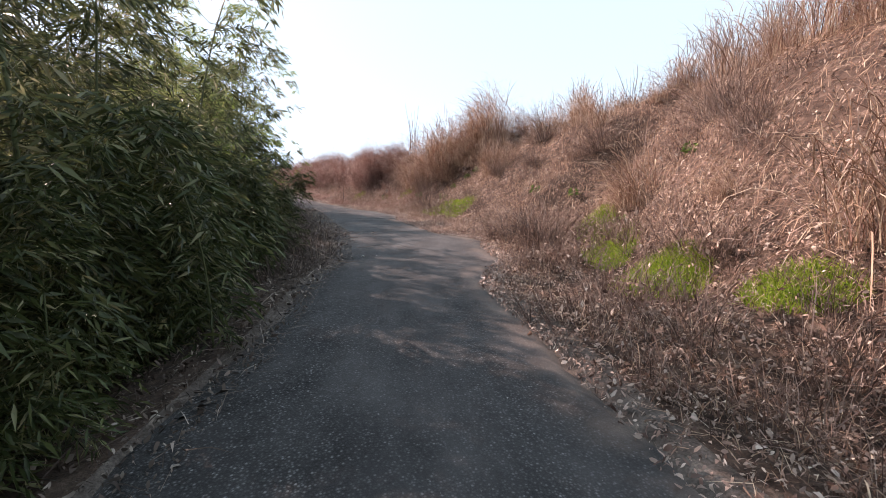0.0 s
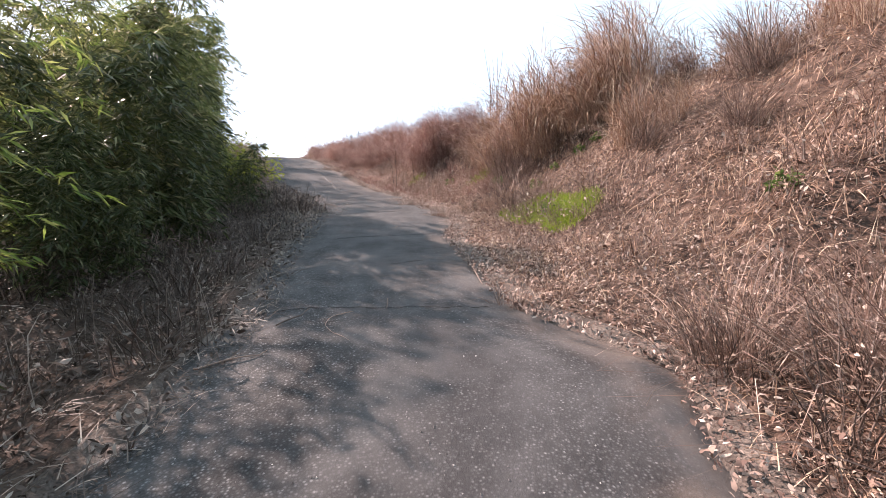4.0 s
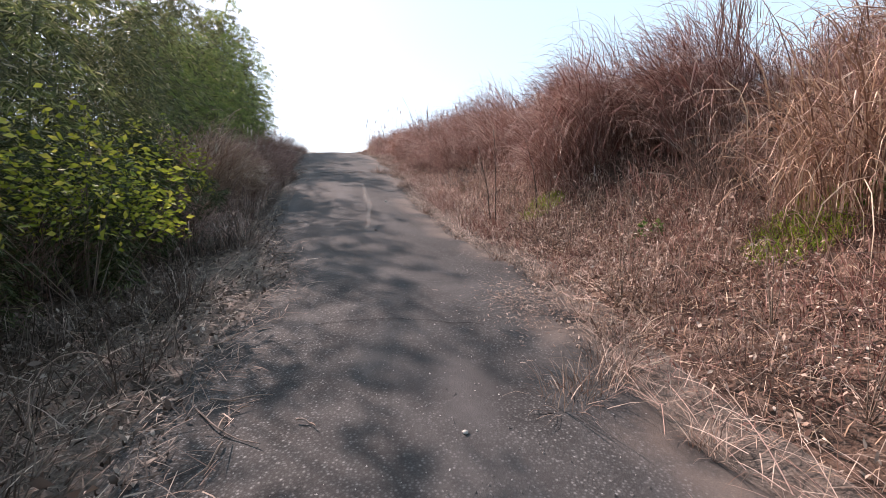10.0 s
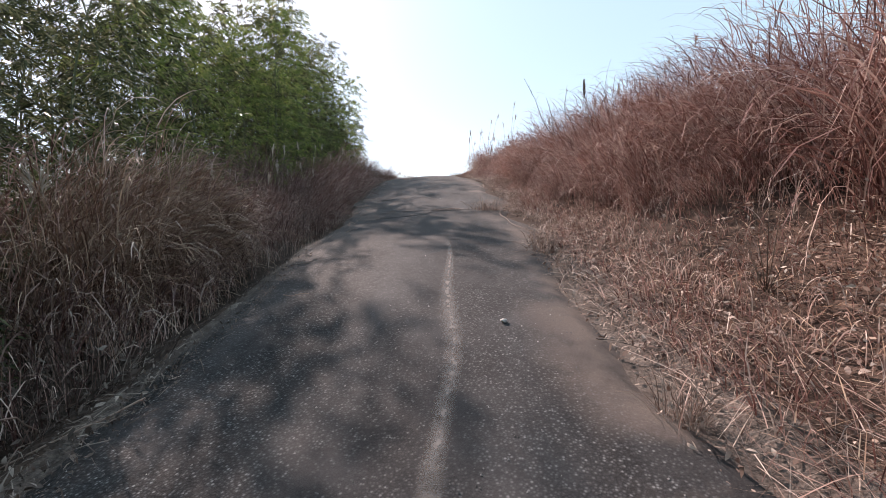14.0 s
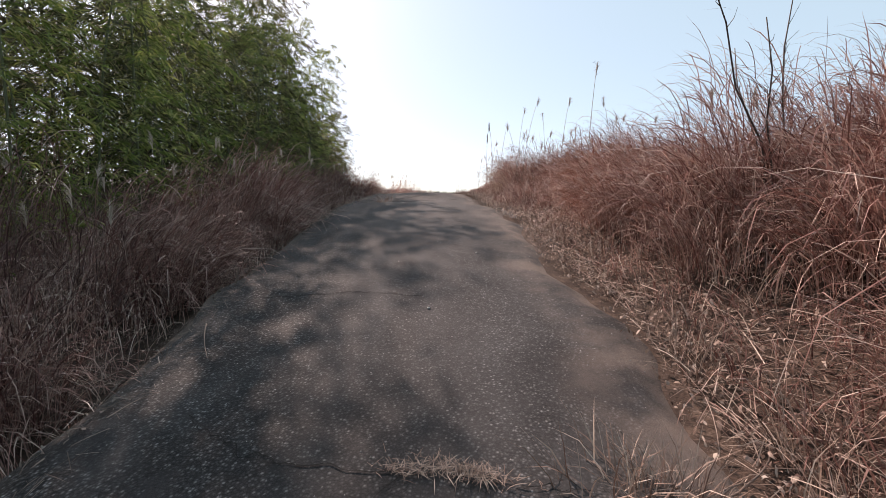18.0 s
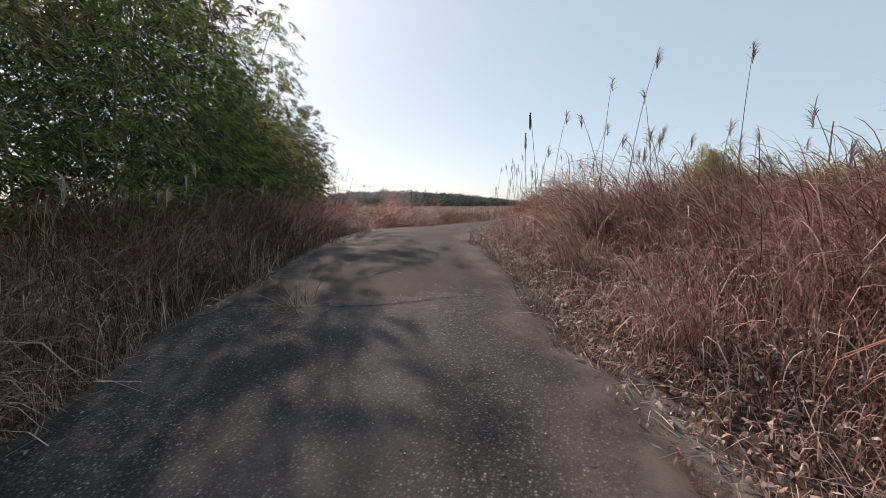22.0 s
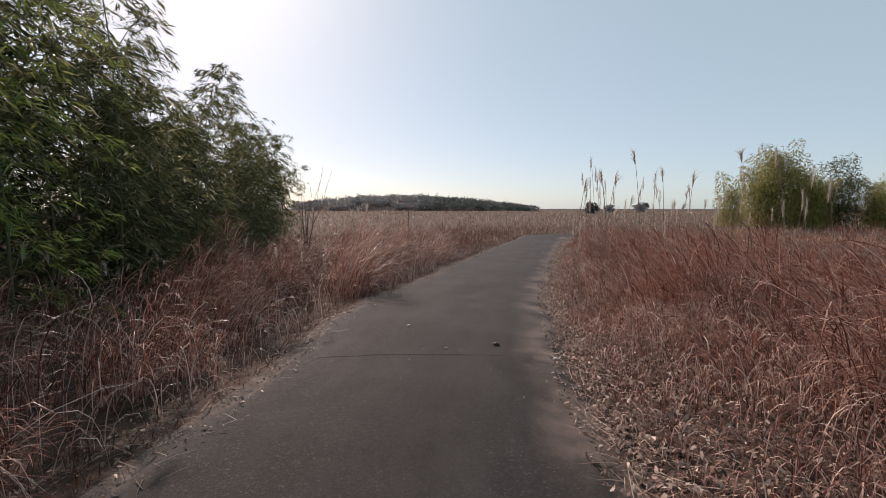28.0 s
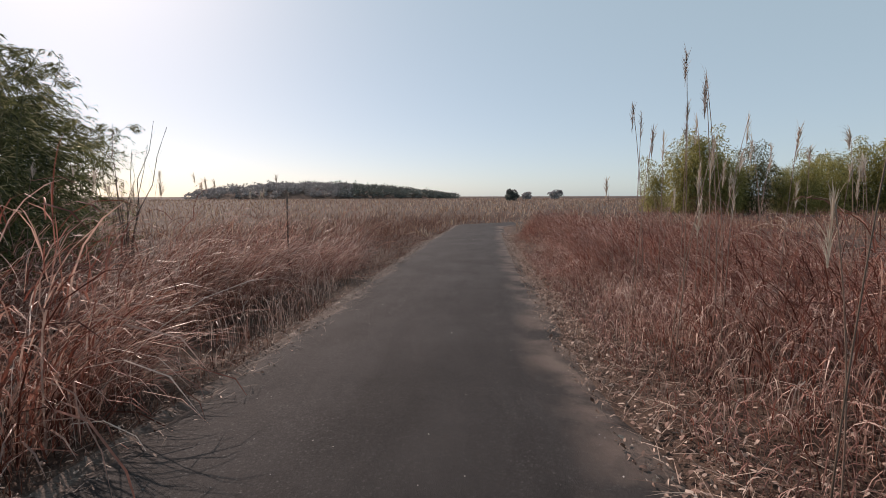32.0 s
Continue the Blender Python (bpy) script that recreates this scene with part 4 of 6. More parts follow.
    x, y, d = strewn(rng, 9000, 28, 80, -1, -0.15, 1.4, 1.4)
    stuff("leaf_litter", litter(rng, x, y, 0.03), GREY_LITTER, "grey-brown leaf crumbs along the lane's edge", "leaf litter")
    x, y, d = strewn(rng, 60000, -1, 30, 1, 0.1, 8.8, 1.0)
    keep = clumped(rng, x, y, 0.9, 67, 0.15)
    stuff("straw", lying(rng, x[keep], y[keep], np.where(d[keep] < 2.8, 0.2, 0.32), np.where(d[keep] < 2.8, 0.0048, 0.007), 1.3, 0.05), TAN_GRASS, "dry stalks lying criss-cross on the bank", "straw")
    x, y, d = strewn(rng, 30000, 15, 78, 1, -0.18, 1.0, 1.4)
    keep = clumped(rng, x, y, 0.7, 69, 0.1)
    stuff("straw", lying(rng, x[keep], y[keep], 0.24, 0.004, 1.3, 0.03), STRAW, "pale straw fringe along the lane's edge", "straw")
    x, y, d = strewn(rng, 26000, 3, 78, -1, -0.3, 2.8, 1.3)
    keep = clumped(rng, x, y, 0.8, 71, 0.1)
    stuff("straw", lying(rng, x[keep], y[keep], 0.17, 0.005), GREY_LITTER, "grey dry stalks along the lane's edge", "straw")

    x, y, d = strewn(rng, 4600, 16.5, 24, -1, -0.6, 1.7, 1.0)
    keep = clumped(rng, x, y, 0.8, 91, 0.0)
    stuff("straw", lying(rng, x[keep], y[keep], 0.2, 0.0055, 1.8, 0.03), STRAW, "pale dry sticks and stalks strewn under the grove's edge", "twigs")
    x, y, d = strewn(rng, 10000, -2, 28, -1, -0.35, 2.8, 1.1)
    keep = clumped(rng, x, y, 0.9, 83, 0.1)
    x, y = x[keep], y[keep]
    stuff("straw", lying(rng, x, y, 0.2, 0.006, 2.2, 0.04), TWIG_LITTER, "tangled grey and brown twigs under the grove's edge", "twigs")


all_litter()


# ---- bamboo ----
def bamboo_shapes(seed, tall, count, low=0.05, leaf=0.15):
    """Culm, then the crown of side branches and leaves, of one bamboo."""
    rng = np.random.default_rng(seed)
    t = np.linspace(0, 1, 14)
    a, sway = rng.uniform(0, 6.28), rng.uniform(0.12, 0.3) * tall
    pts = np.stack([np.cos(a) * sway * t ** 2.6, np.sin(a) * sway * t ** 2.6, tall * (t - 0.10 * t ** 5)], 1)
    rad = 0.024 * (tall / 8) * (1 - 0.85 * t) + 0.003
    rad[1::2] *= 1.12
    culm = tube(pts, rad, 5)
    twigs, centres, ways = [], [], []
    for k in np.linspace(low, 0.99, 26):
        p = np.array([np.interp(k, t, pts[:, c]) for c in range(3)])
        for _ in range(3):
            b = rng.uniform(0, 6.28)
            reach = tall * (0.07 + 0.12 * math.sin(math.pi * min(1, k * 0.8 + 0.2))) * rng.uniform(0.5, 1.2)
            rise = rng.uniform(0.25, 0.9)
            s = np.linspace(0, 1, 4)
            q = p + np.stack([np.cos(b) * reach * s, np.sin(b) * reach * s, reach * (rise * s - 0.75 * s ** 2.2)], 1)
            twigs.append((np.concatenate([q[:2], q[1:2] + [0, 0, 0.012]]), [np.array([[0, 1, 2]])]))
            twigs.append((np.concatenate([q[1:3], q[2:3] + [0, 0, 0.008]]), [np.array([[0, 1, 2]])]))
            # side shoots, each with a drooping fan of leaves at its end
            m = max(2, round(count / (26 * 3 * 4)))
            for u in (0.4, 0.62, 0.82, 1.0):
                o = np.array([np.interp(u, s, q[:, i]) for i in range(3)])
                g = b + rng.normal(0, 0.7)
                e = o + reach * 0.28 * rng.uniform(0.4, 1.2) * np.array([np.cos(g), np.sin(g), rng.uniform(-0.6, 0.35)])
                twigs.append((np.stack([o, e, e + [0, 0, 0.006]]), [np.array([[0, 1, 2]])]))
                along = rng.uniform(0.15, 1.05, m)[:, None]
                turn = g + rng.normal(0, 0.75, m)
                w = np.stack([np.cos(turn), np.sin(turn), rng.normal(-0.5, 0.4, m)], 1)
                centres.append(o + (e - o) * along + rng.normal(0, 0.025, (m, 3)))
                ways.append(w / np.linalg.norm(w, axis=1)[:, None])
    c, w = np.concatenate(centres), np.concatenate(ways)
    n = len(c)
    length = leaf * rng.uniform(0.75, 1.35, n)
    crown = leaves(c, w, length, length * rng.uniform(0.12, 0.19, n), rng.uniform(-0.2, 0.3, n), rng)
    return culm, joined([crown] + twigs)


def bamboo(name, seed, tall, count, leaf, label, group, category="bamboo", low=0.05, size=0.15):
    ob = thing(name, label, category, group)
    culm, crown = bamboo_shapes(seed, tall, count, low, size)
    part("culm", culm, CULM, ob, smooth=True)
    part("crown", crown, leaf, ob)
    return ob


def placed(firsts, spots, rng, lo=0.85, hi=1.2):
    used = set()
    for x, y, pick in spots:
        s = rng.uniform(lo, hi) * (0.85 if pick in (11, 12) and 31 < y < 45 else 1.03 if y < 8 else 0.86 if y < 17 or 24 < y < 28.5 else 1.03 if 38 < y < 50.5 else (0.9 if y < 53.5 else 0.72) if y > 50 and pick < 4 else (1.13 if y < 55 else 1.0) if y > 50 else 1.0)
        m = pose(x, y, float(land(x, y)) - 0.03, rng.uniform(-3, 3), rng.uniform(-3, 3), rng.uniform(0, 360)) @ Matrix.Diagonal((s, s, s, 1))
        first = firsts[pick]
        if pick not in used:
            used.add(pick)
            first.matrix_world = m
        else:
            copy_thing(first, m).matrix_world = m
    discard(firsts, used)


def grove():
    rng = np.random.default_rng(19)
    firsts = [bamboo("bamboo", 70 + k, 7.6 + 0.35 * k, 2600, BAMBOO_LEAF, "tall slender bamboo with drooping dark green leaves", "bamboo grove", low=0.14) for k in range(4)]
    firsts += [bamboo("bamboo", 80 + k, 6.4 + 0.5 * k, 2800, LIT_BAMBOO, "bamboo with bright yellow-green leaves in sunlit colour", "bamboo grove", low=0.12, size=0.14) for k in range(2)]
    firsts += [bamboo("bamboo", 85 + k, 5.0 + 0.4 * k, 2500, BAMBOO_LEAF, "medium bamboo with dense drooping green leaves", "bamboo grove", size=0.13) for k in range(3)]
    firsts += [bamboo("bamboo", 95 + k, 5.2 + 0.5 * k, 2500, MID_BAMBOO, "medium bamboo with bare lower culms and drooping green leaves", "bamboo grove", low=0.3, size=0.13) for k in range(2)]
    firsts += [bamboo("bamboo", 105 + k, 7.4 + 0.5 * k, 1300, SHADED_BAMBOO, "bamboo deep inside the dark grove", "bamboo grove", low=0.08, size=0.27) for k in range(2)]
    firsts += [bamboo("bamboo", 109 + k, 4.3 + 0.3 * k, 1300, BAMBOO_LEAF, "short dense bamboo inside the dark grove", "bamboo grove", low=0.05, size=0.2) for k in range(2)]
    spots = []
    for row, (back, gap) in enumerate(((0.3, 1.3), (1.6, 1.4), (3.2, 1.7), (5.4, 2.8))):
        y = -6.5
        while y < 67.5:
            if row < 2 and (20.6 < y < 23 or (row == 0 and 11.5 < y < 15)):
                y += 0.8
                continue
            x = np.interp(y, GROVE_Y, GROVE_X) - back + rng.uniform(-0.5, 0.4)
            lit = rng.uniform() < 0.14 and row < 2
            pick = 6 + int(rng.integers(3)) if (y < 24 and (row < 2 or y < 12)) or y > 50.5 else 4 + int(rng.integers(2)) if lit else int(rng.integers(4))
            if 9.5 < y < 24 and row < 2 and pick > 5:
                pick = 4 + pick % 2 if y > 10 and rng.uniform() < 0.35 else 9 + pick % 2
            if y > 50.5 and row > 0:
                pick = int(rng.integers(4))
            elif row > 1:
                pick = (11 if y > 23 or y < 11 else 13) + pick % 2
            spots.append((x, y, pick))
            y += gap * rng.uniform(0.7, 1.35)
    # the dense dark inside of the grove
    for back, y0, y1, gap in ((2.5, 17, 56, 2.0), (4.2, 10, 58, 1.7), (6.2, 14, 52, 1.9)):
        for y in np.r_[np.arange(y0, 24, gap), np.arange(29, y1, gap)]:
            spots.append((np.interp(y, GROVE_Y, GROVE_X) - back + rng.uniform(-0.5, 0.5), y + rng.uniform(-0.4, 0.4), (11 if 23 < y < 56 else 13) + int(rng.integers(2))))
    # Extra plants added inside the grove to cast its shade on lane and verges.
    for y in np.arange(17.2, 20.8, 0.4):
        spots.append((np.interp(y, GROVE_Y, GROVE_X) - rng.uniform(0.1, 1.6), y, 13 + int(rng.integers(2))))
    for y in np.arange(51, 66, 0.9):
        spots.append((np.interp(y, GROVE_Y, GROVE_X) - rng.uniform(0.6, 2.6), y, 13 + int(rng.integers(2))))
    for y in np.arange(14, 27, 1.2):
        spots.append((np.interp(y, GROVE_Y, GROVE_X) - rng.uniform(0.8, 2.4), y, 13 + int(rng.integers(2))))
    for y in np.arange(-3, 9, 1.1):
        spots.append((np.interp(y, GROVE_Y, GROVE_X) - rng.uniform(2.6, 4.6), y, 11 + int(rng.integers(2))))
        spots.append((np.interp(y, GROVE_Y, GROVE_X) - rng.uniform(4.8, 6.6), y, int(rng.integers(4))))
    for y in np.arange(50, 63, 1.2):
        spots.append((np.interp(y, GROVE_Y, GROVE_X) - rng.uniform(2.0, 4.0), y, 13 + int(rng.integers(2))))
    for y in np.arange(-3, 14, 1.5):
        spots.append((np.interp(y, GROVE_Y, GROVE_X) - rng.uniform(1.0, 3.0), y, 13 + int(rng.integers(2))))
    for y in np.r_[np.arange(36.5, 58, 1.9) - 0.0001, np.arange(17.2, 20.4, 0.5), np.arange(55, 67, 1.4)]:
        spots.append((np.interp(y, GROVE_Y, GROVE_X) - (0.7 if y < 30 else 0.9 if y > 60 else 2.4) + rng.uniform(-0.4, 0.4), y, 6 + int(rng.integers(3))))
    spots += [(-3.7, 26.5, 6), (-4.1, 27.4, 7), (-3.4, 25.7, 8)]
    for k, y in enumerate((31.5, 33.5, 36.0, 38.5, 41.0, 43.5, 45.5, 47.5, 49.5)):
        spots.append((np.interp(y, GROVE_Y, GROVE_X) - 0.1, y, 4 + k % 2))
    placed(firsts, spots, rng)


grove()


def low_bamboo():
    rng = np.random.default_rng(20)
    firsts = [bamboo("bamboo_shrub", 90 + k, 1.5 + 0.3 * k, 950, DARK_SPROUT_LEAF, "low leafy bamboo sprouts at the lane's edge", "bamboo undergrowth", size=0.12) for k in range(3)]
    spots = []
    for _ in range(76):
        y = rng.uniform(-5, 8.5)
        spots.append((road_left(y) - rng.uniform(0.25 if y < 6.5 else 1.0, 2.4), y, int(rng.integers(3))))
    for _ in range(26):
        y = rng.uniform(-3, 5)
        spots.append((road_left(y) - rng.uniform(0.3, 1.3), y, int(rng.integers(2))))
    for _ in range(34):
        y = rng.uniform(4.2, 9.6)
        spots.append((road_left(y) - rng.uniform(0.5 if y < 5.5 else 0.9, 2.2), y, int(rng.integers(3))))
    # Taller sprouts added here to shade the verge and the lane's left side.
    tall = [(rng.uniform(-1.0, -0.1), y, 2) for y in np.arange(12.8, 15.8, 0.4)]
    for _ in range(22):
        y = rng.uniform(11.5, 16.5)
        spots.append((rng.uniform(-2.2, 0.0), y, 1 + int(rng.integers(2))))
    for _ in range(34):
        y = rng.uniform(13, 30)
        spots.append((road_left(y) - rng.uniform(1.6, 4.0), y, int(rng.integers(3))))
    spots += [(x, y, k % 3) for k, (x, y) in enumerate(((-1.9, 26.0), (-2.4, 26.6), (-2.9, 26.2), (-3.2, 27.2), (-2.2, 25.2), (-1.6, 24.6), (-3.6, 26.6), (-2.8, 25.4), (-1.7, 25.5), (-2.2, 24.4), (-1.5, 23.7), (-2.6, 24.8), (-2.1, 26.4), (-3.1, 25.9)))]
    placed(firsts, spots, rng, 0.7, 1.25)
    for x, y, pick in tall:
        s = rng.uniform(1.25, 1.6)
        m = pose(x, y, float(land(x, y)) - 0.03, 0, 0, rng.uniform(0, 360)) @ Matrix.Diagonal((s, s, s, 1))
        copy_thing(firsts[pick], m).matrix_world = m


low_bamboo()


# ---- green patches at the foot of the bank ----
def green_patches():
    rng = np.random.default_rng(31)
    for cx, cy, rx, ry, turn, n in ((7.1, 8.1, 0.5, 0.8, -0.7, 2400), (4.8, 2.6, 0.35, 0.5, 0.2, 900), (5.95, 6.4, 0.5, 1.45, -0.7, 4800), (4.8, 4.25, 0.55, 0.75, -0.5, 3600), (6.25, 15.7, 0.55, 1.1, 0.15, 4200), (6.45, 14.3, 0.5, 0.6, 0.0, 1700), (6.6, 21.0, 0.5, 0.4, 0.0, 700), (4.9, 24.9, 0.4, 0.4, 0.0, 500)):
        n = int(2.8 * n)
        u, r = rng.uniform(0, 6.28, n), rng.uniform(0, 1, n) ** 0.6
        a, b = r * np.cos(u) * rx, r * np.sin(u) * ry
        x, y = cx + a * math.cos(turn) - b * math.sin(turn), cy + a * math.sin(turn) + b * math.cos(turn)
        keep = clumped(rng, x, y, 0.5, 61, 0.3, 1.3)
        stuff("green_grass", standing(rng, x[keep], y[keep], 0.2 + 0 * x[keep], 0.6, 1.7, 0.006), GREEN_GRASS, "patch of fresh green grass at the bank's foot", "grass")


green_patches()


def weed_shape(seed, n, size, tall, low=0.1):
    rng = np.random.default_rng(seed)
    a, r = rng.uniform(0, 6.28, n), 0.25 * tall * rng.uniform(0, 1, n) ** 0.5 * 1.6
    c = np.stack([r * np.cos(a), r * np.sin(a), tall * rng.uniform(low, 1, n) * (1 - 0.4 * r / (r.max() + 1e-6))], 1)
    w = np.stack([np.cos(a) + rng.normal(0, 0.7, n), np.sin(a) + rng.normal(0, 0.7, n), rng.normal(0.2, 0.4, n)], 1)
    w /= np.linalg.norm(w, axis=1)[:, None]
    length = size * rng.uniform(0.6, 1.3, n)
    stems = [tube(np.stack([np.linspace(0, p[0] * 0.9, 4), np.linspace(0, p[1] * 0.9, 4), np.linspace(-0.03, p[2], 4) ** 1.0], 1), np.linspace(0.006, 0.002, 4), 3) for p in c[:12]]
    return leaves(c, w, length, length * 0.5, rng.uniform(-0.1, 0.3, n), rng), joined(stems)


def weed(name, label, seed, leaf, n, size, tall, spots, group, category):
    first = thing(name, label, category, group)
    crown, stems = weed_shape(seed, n, size, tall, 0.5 if tall > 1.5 else 0.1)
    tagged(part("stem", stems, DRY_STEM, first), kind="stuff")
    part("foliage", crown, leaf, first)
    rng = np.random.default_rng(seed)
    for k, (x, y) in enumerate(spots):
        s = rng.uniform(0.8, 1.2)
        m = pose(x, y, float(land(x, y)), 0, 0, rng.uniform(0, 360)) @ Matrix.Diagonal((s, s, s, 1))
        (first if k == 0 else copy_thing(first, m)).matrix_world = m


weed("green_weed", "low leafy green weed on the bank", 41, WEED, 70, 0.09, 0.3,
     [(8.1, 17.2), (7.6, 17.6), (8.4, 16.9), (7.0, 17.3), (7.9, 9.9), (7.2, 7.4), (8.0, 6.4), (6.6, 19.3), (7.0, 20.6), (5.8, 22.5), (6.3, 14.9), (7.4, 11.0)], "weeds on the bank", "weed")
weed("yellow_bush", "bush of bright yellow-green leaves before the bamboo", 43, YELLOW_LEAF, 900, 0.085, 2.5,
     [(-0.9, 21.5), (-1.5, 22.6), (-2.6, 25.4)], "yellow bushes", "bush")
weed("dry_weed", "withered brown leafy weed on thin stems", 45, LITTER, 420, 0.034, 0.9,
     [(5.2, 21.6), (4.9, 21.1), (5.5, 22.4), (4.9, 23.0), (5.6, 20.0), (4.4, 25.4), (4.9, 24.4), (3.9, 27.0), (4.6, 26.1), (4.3, 24.2), (5.4, 23.6), (3.6, 28.2), (4.1, 27.6), (5.9, 21.1), (5.4, 19.0), (5.0, 16.9), (5.4, 17.3), (5.2, 8.2), (5.6, 7.4), (6.1, 8.6)], "withered weeds", "weed")


# ---- bare saplings and brush on the bank ----
def bare_shape(seed, tall, stems, spread):
    rng = np.random.default_rng(seed)
    out = []
    for _ in range(stems):
        a, lean = rng.uniform(0, 6.28), rng.uniform(0.03, spread)
        s = np.linspace(0, 1, 6)
        h = tall * rng.uniform(0.55, 1.05)
        p = np.stack([np.cos(a) * lean * h * s ** 1.3 + 0.08 * np.cos(a), np.sin(a) * lean * h * s ** 1.3 + 0.08 * np.sin(a), h * s - 0.05], 1)
        p[1:-1, :2] += rng.normal(0, 0.015 * h, (4, 2))
        out.append(tube(p, 0.013 * (h / 2.5) * (1 - 0.85 * s) + 0.003, 4))
        for k in range(7):
            u = rng.uniform(0.3, 0.95)
            q = np.array([np.interp(u, s, p[:, c]) for c in range(3)])
            b, r = rng.uniform(0, 6.28), h * rng.uniform(0.1, 0.26) * (1.2 - u)
            e = q + [np.cos(b) * r * 0.5, np.sin(b) * r * 0.5, r]
            out.append(tube(np.stack([q, (q + e) / 2 + rng.normal(0, 0.02, 3), e]), [0.0045, 0.003, 0.0015], 3))
    return joined(out)


def bare(name, label, seed, tall, stems, spread, x, y, group="bare saplings", mat=BARK):
    ob = new(name, mesh_of(name, *bare_shape(seed, tall, stems, spread), [mat]))
    ob.matrix_world = pose(x, y, float(land(x, y)) - 0.03)
    return tagged(ob, label, "sapling", group)


bare("bare_sapling", "leafless many-stemmed sapling on the bank's crest", 301, 3.6, 13, 0.2, 8.3, 25.2)
bare("bare_sapling", "small leafless sapling in the crest grass", 302, 1.6, 8, 0.35, 7.9, 22.4)
bare("bare_sapling", "leafless brush on the bank's crest", 303, 2.2, 12, 0.4, 12.3, 14.6)
bare("bare_sapling", "leafless brush on the bank's crest", 304, 1.8, 10, 0.5, 12.0, 13.2)
bare("bare_sapling", "leafless brush on the bank's crest", 305, 1.7, 10, 0.5, 12.0, 11.9)
bare("bare_sapling", "leafless brush leaning over the crest", 306, 1.9, 8, 0.8, 12.2, 8.3)
bare("bare_sapling", "leafless brush leaning over the crest", 307, 1.6, 9, 0.6, 11.9, 9.9)
bare("bare_sapling", "thin leafless sapling leaning in the dry grass", 308, 1.9, 2, 0.25, 4.1, 25.2, mat=DARK_STEM)
bare("bare_sapling", "thin leafless sapling leaning in the dry grass", 309, 2.3, 4, 0.55, 2.35, 36.4, mat=DARK_STEM)
bare("bare_sapling", "thin leafless sapling in the dry grass", 310, 1.6, 2, 0.2, 4.87, 24.73, mat=DARK_STEM)
bare("bare_sapling", "leafless shrub at the end of the bamboo grove", 311, 4.0, 12, 0.3, -15.3, 63.4)
bare("bare_sapling", "small dead plant standing at the asphalt's edge", 314, 0.36, 2, 0.3, 0.62, 33.45, mat=BARK)
bare("bare_sapling", "grey brush of dead stems on the bank", 312, 0.9, 14, 0.9, 5.3, 7.7)
bare("bare_sapling", "grey brush of dead stems on the bank", 313, 0.8, 14, 0.9, 5.0, 8.4)
for n, (bx, by) in enumerate(((1.1, 18.4), (0.8, 17.2), (0.9, 19.6), (0.6, 15.9), (0.3, 21.2), (0.9, 14.2), (-0.6, 24.6), (1.0, 12.4))):
    bare("dead_brush", "tangle of grey dead stems at the lane's edge", 320 + n, 0.6, 12, 1.1, bx, by, "dead brush")


# ---- tall stalks: seed heads and silver plumes ----
def stalk(name, label, category, group, seed, x, y, top, head, mat_stem, mat_head, lean=0.08):
    rng = np.random.default_rng(seed)
    z = float(land(x, y))
    h = top - z
    ob = thing(name, label, category, group, at=(x, y, z))
    s = np.linspace(0, 1, 8)
    a = rng.uniform(0, 6.28)
    p = np.stack([np.cos(a) * lean * h * (s ** 2 - 1), np.sin(a) * lean * h * (s ** 2 - 1), h * s], 1)
    part("stem", tube(p, 0.005 * (1 - 0.6 * s) + 0.001, 4), mat_stem, ob)
    if head == "spike":
        n = 150
        u = rng.uniform(0, 1, n)
        q = p[-1] + np.stack([0 * u, 0 * u, -0.3 * u], 1)
        b = rng.uniform(0, 6.28, n)
        w = np.stack([np.cos(b), np.sin(b), rng.uniform(1.2, 3.0, n)], 1)
        w /= np.linalg.norm(w, axis=1)[:, None]
        length = rng.uniform(0.04, 0.06, n) * (0.55 + 0.45 * np.sin(np.pi * u))
        shape = leaves(q, w, length, length * 0.45, rng.uniform(-0.2, 0.2, n), rng)
    elif head == "spear":
        n = 44
        u = rng.uniform(0, 1, n)
        q = p[-1] + np.stack([0 * u, 0 * u, -0.3 * u], 1)
        shape = ribbons(q, rng.uniform(0.06, 0.15, n), a + rng.normal(0, 1.5, n), rng.uniform(0.05, 0.4, n), rng.uniform(0.0, 0.6, n), 0.005 * rng.uniform(0.6, 1.4, n), rng.uniform(-1, 1, n), 3, 1.2)
    else:
        # a fan of fine strands that all arch to one side
        n, long = (30, 0.13) if head == "fan" else (44, 0.17)
        u = rng.uniform(0, 1, n)
        q = p[-1] + np.stack([0 * u, 0 * u, -0.16 * u], 1)
        go = a + rng.normal(0, 1.1 if head == "fan" else 0.6, n)
        shape = ribbons(q, long * rng.uniform(0.6, 1.2, n), go, rng.uniform(0.05, 0.8 if head == "fan" else 0.4, n), rng.uniform(0.5, 1.9, n), 0.006 * rng.uniform(0.6, 1.4, n), rng.uniform(-1, 1, n), 3, 1.2)
    tagged(part("seed_head", shape, mat_head, ob), kind="stuff")
    return ob


FAN = plant("grey_seed_strands", [(0.0, (0.2, 0.16, 0.14)), (1.0, (0.5, 0.43, 0.38))], thin=0.35)


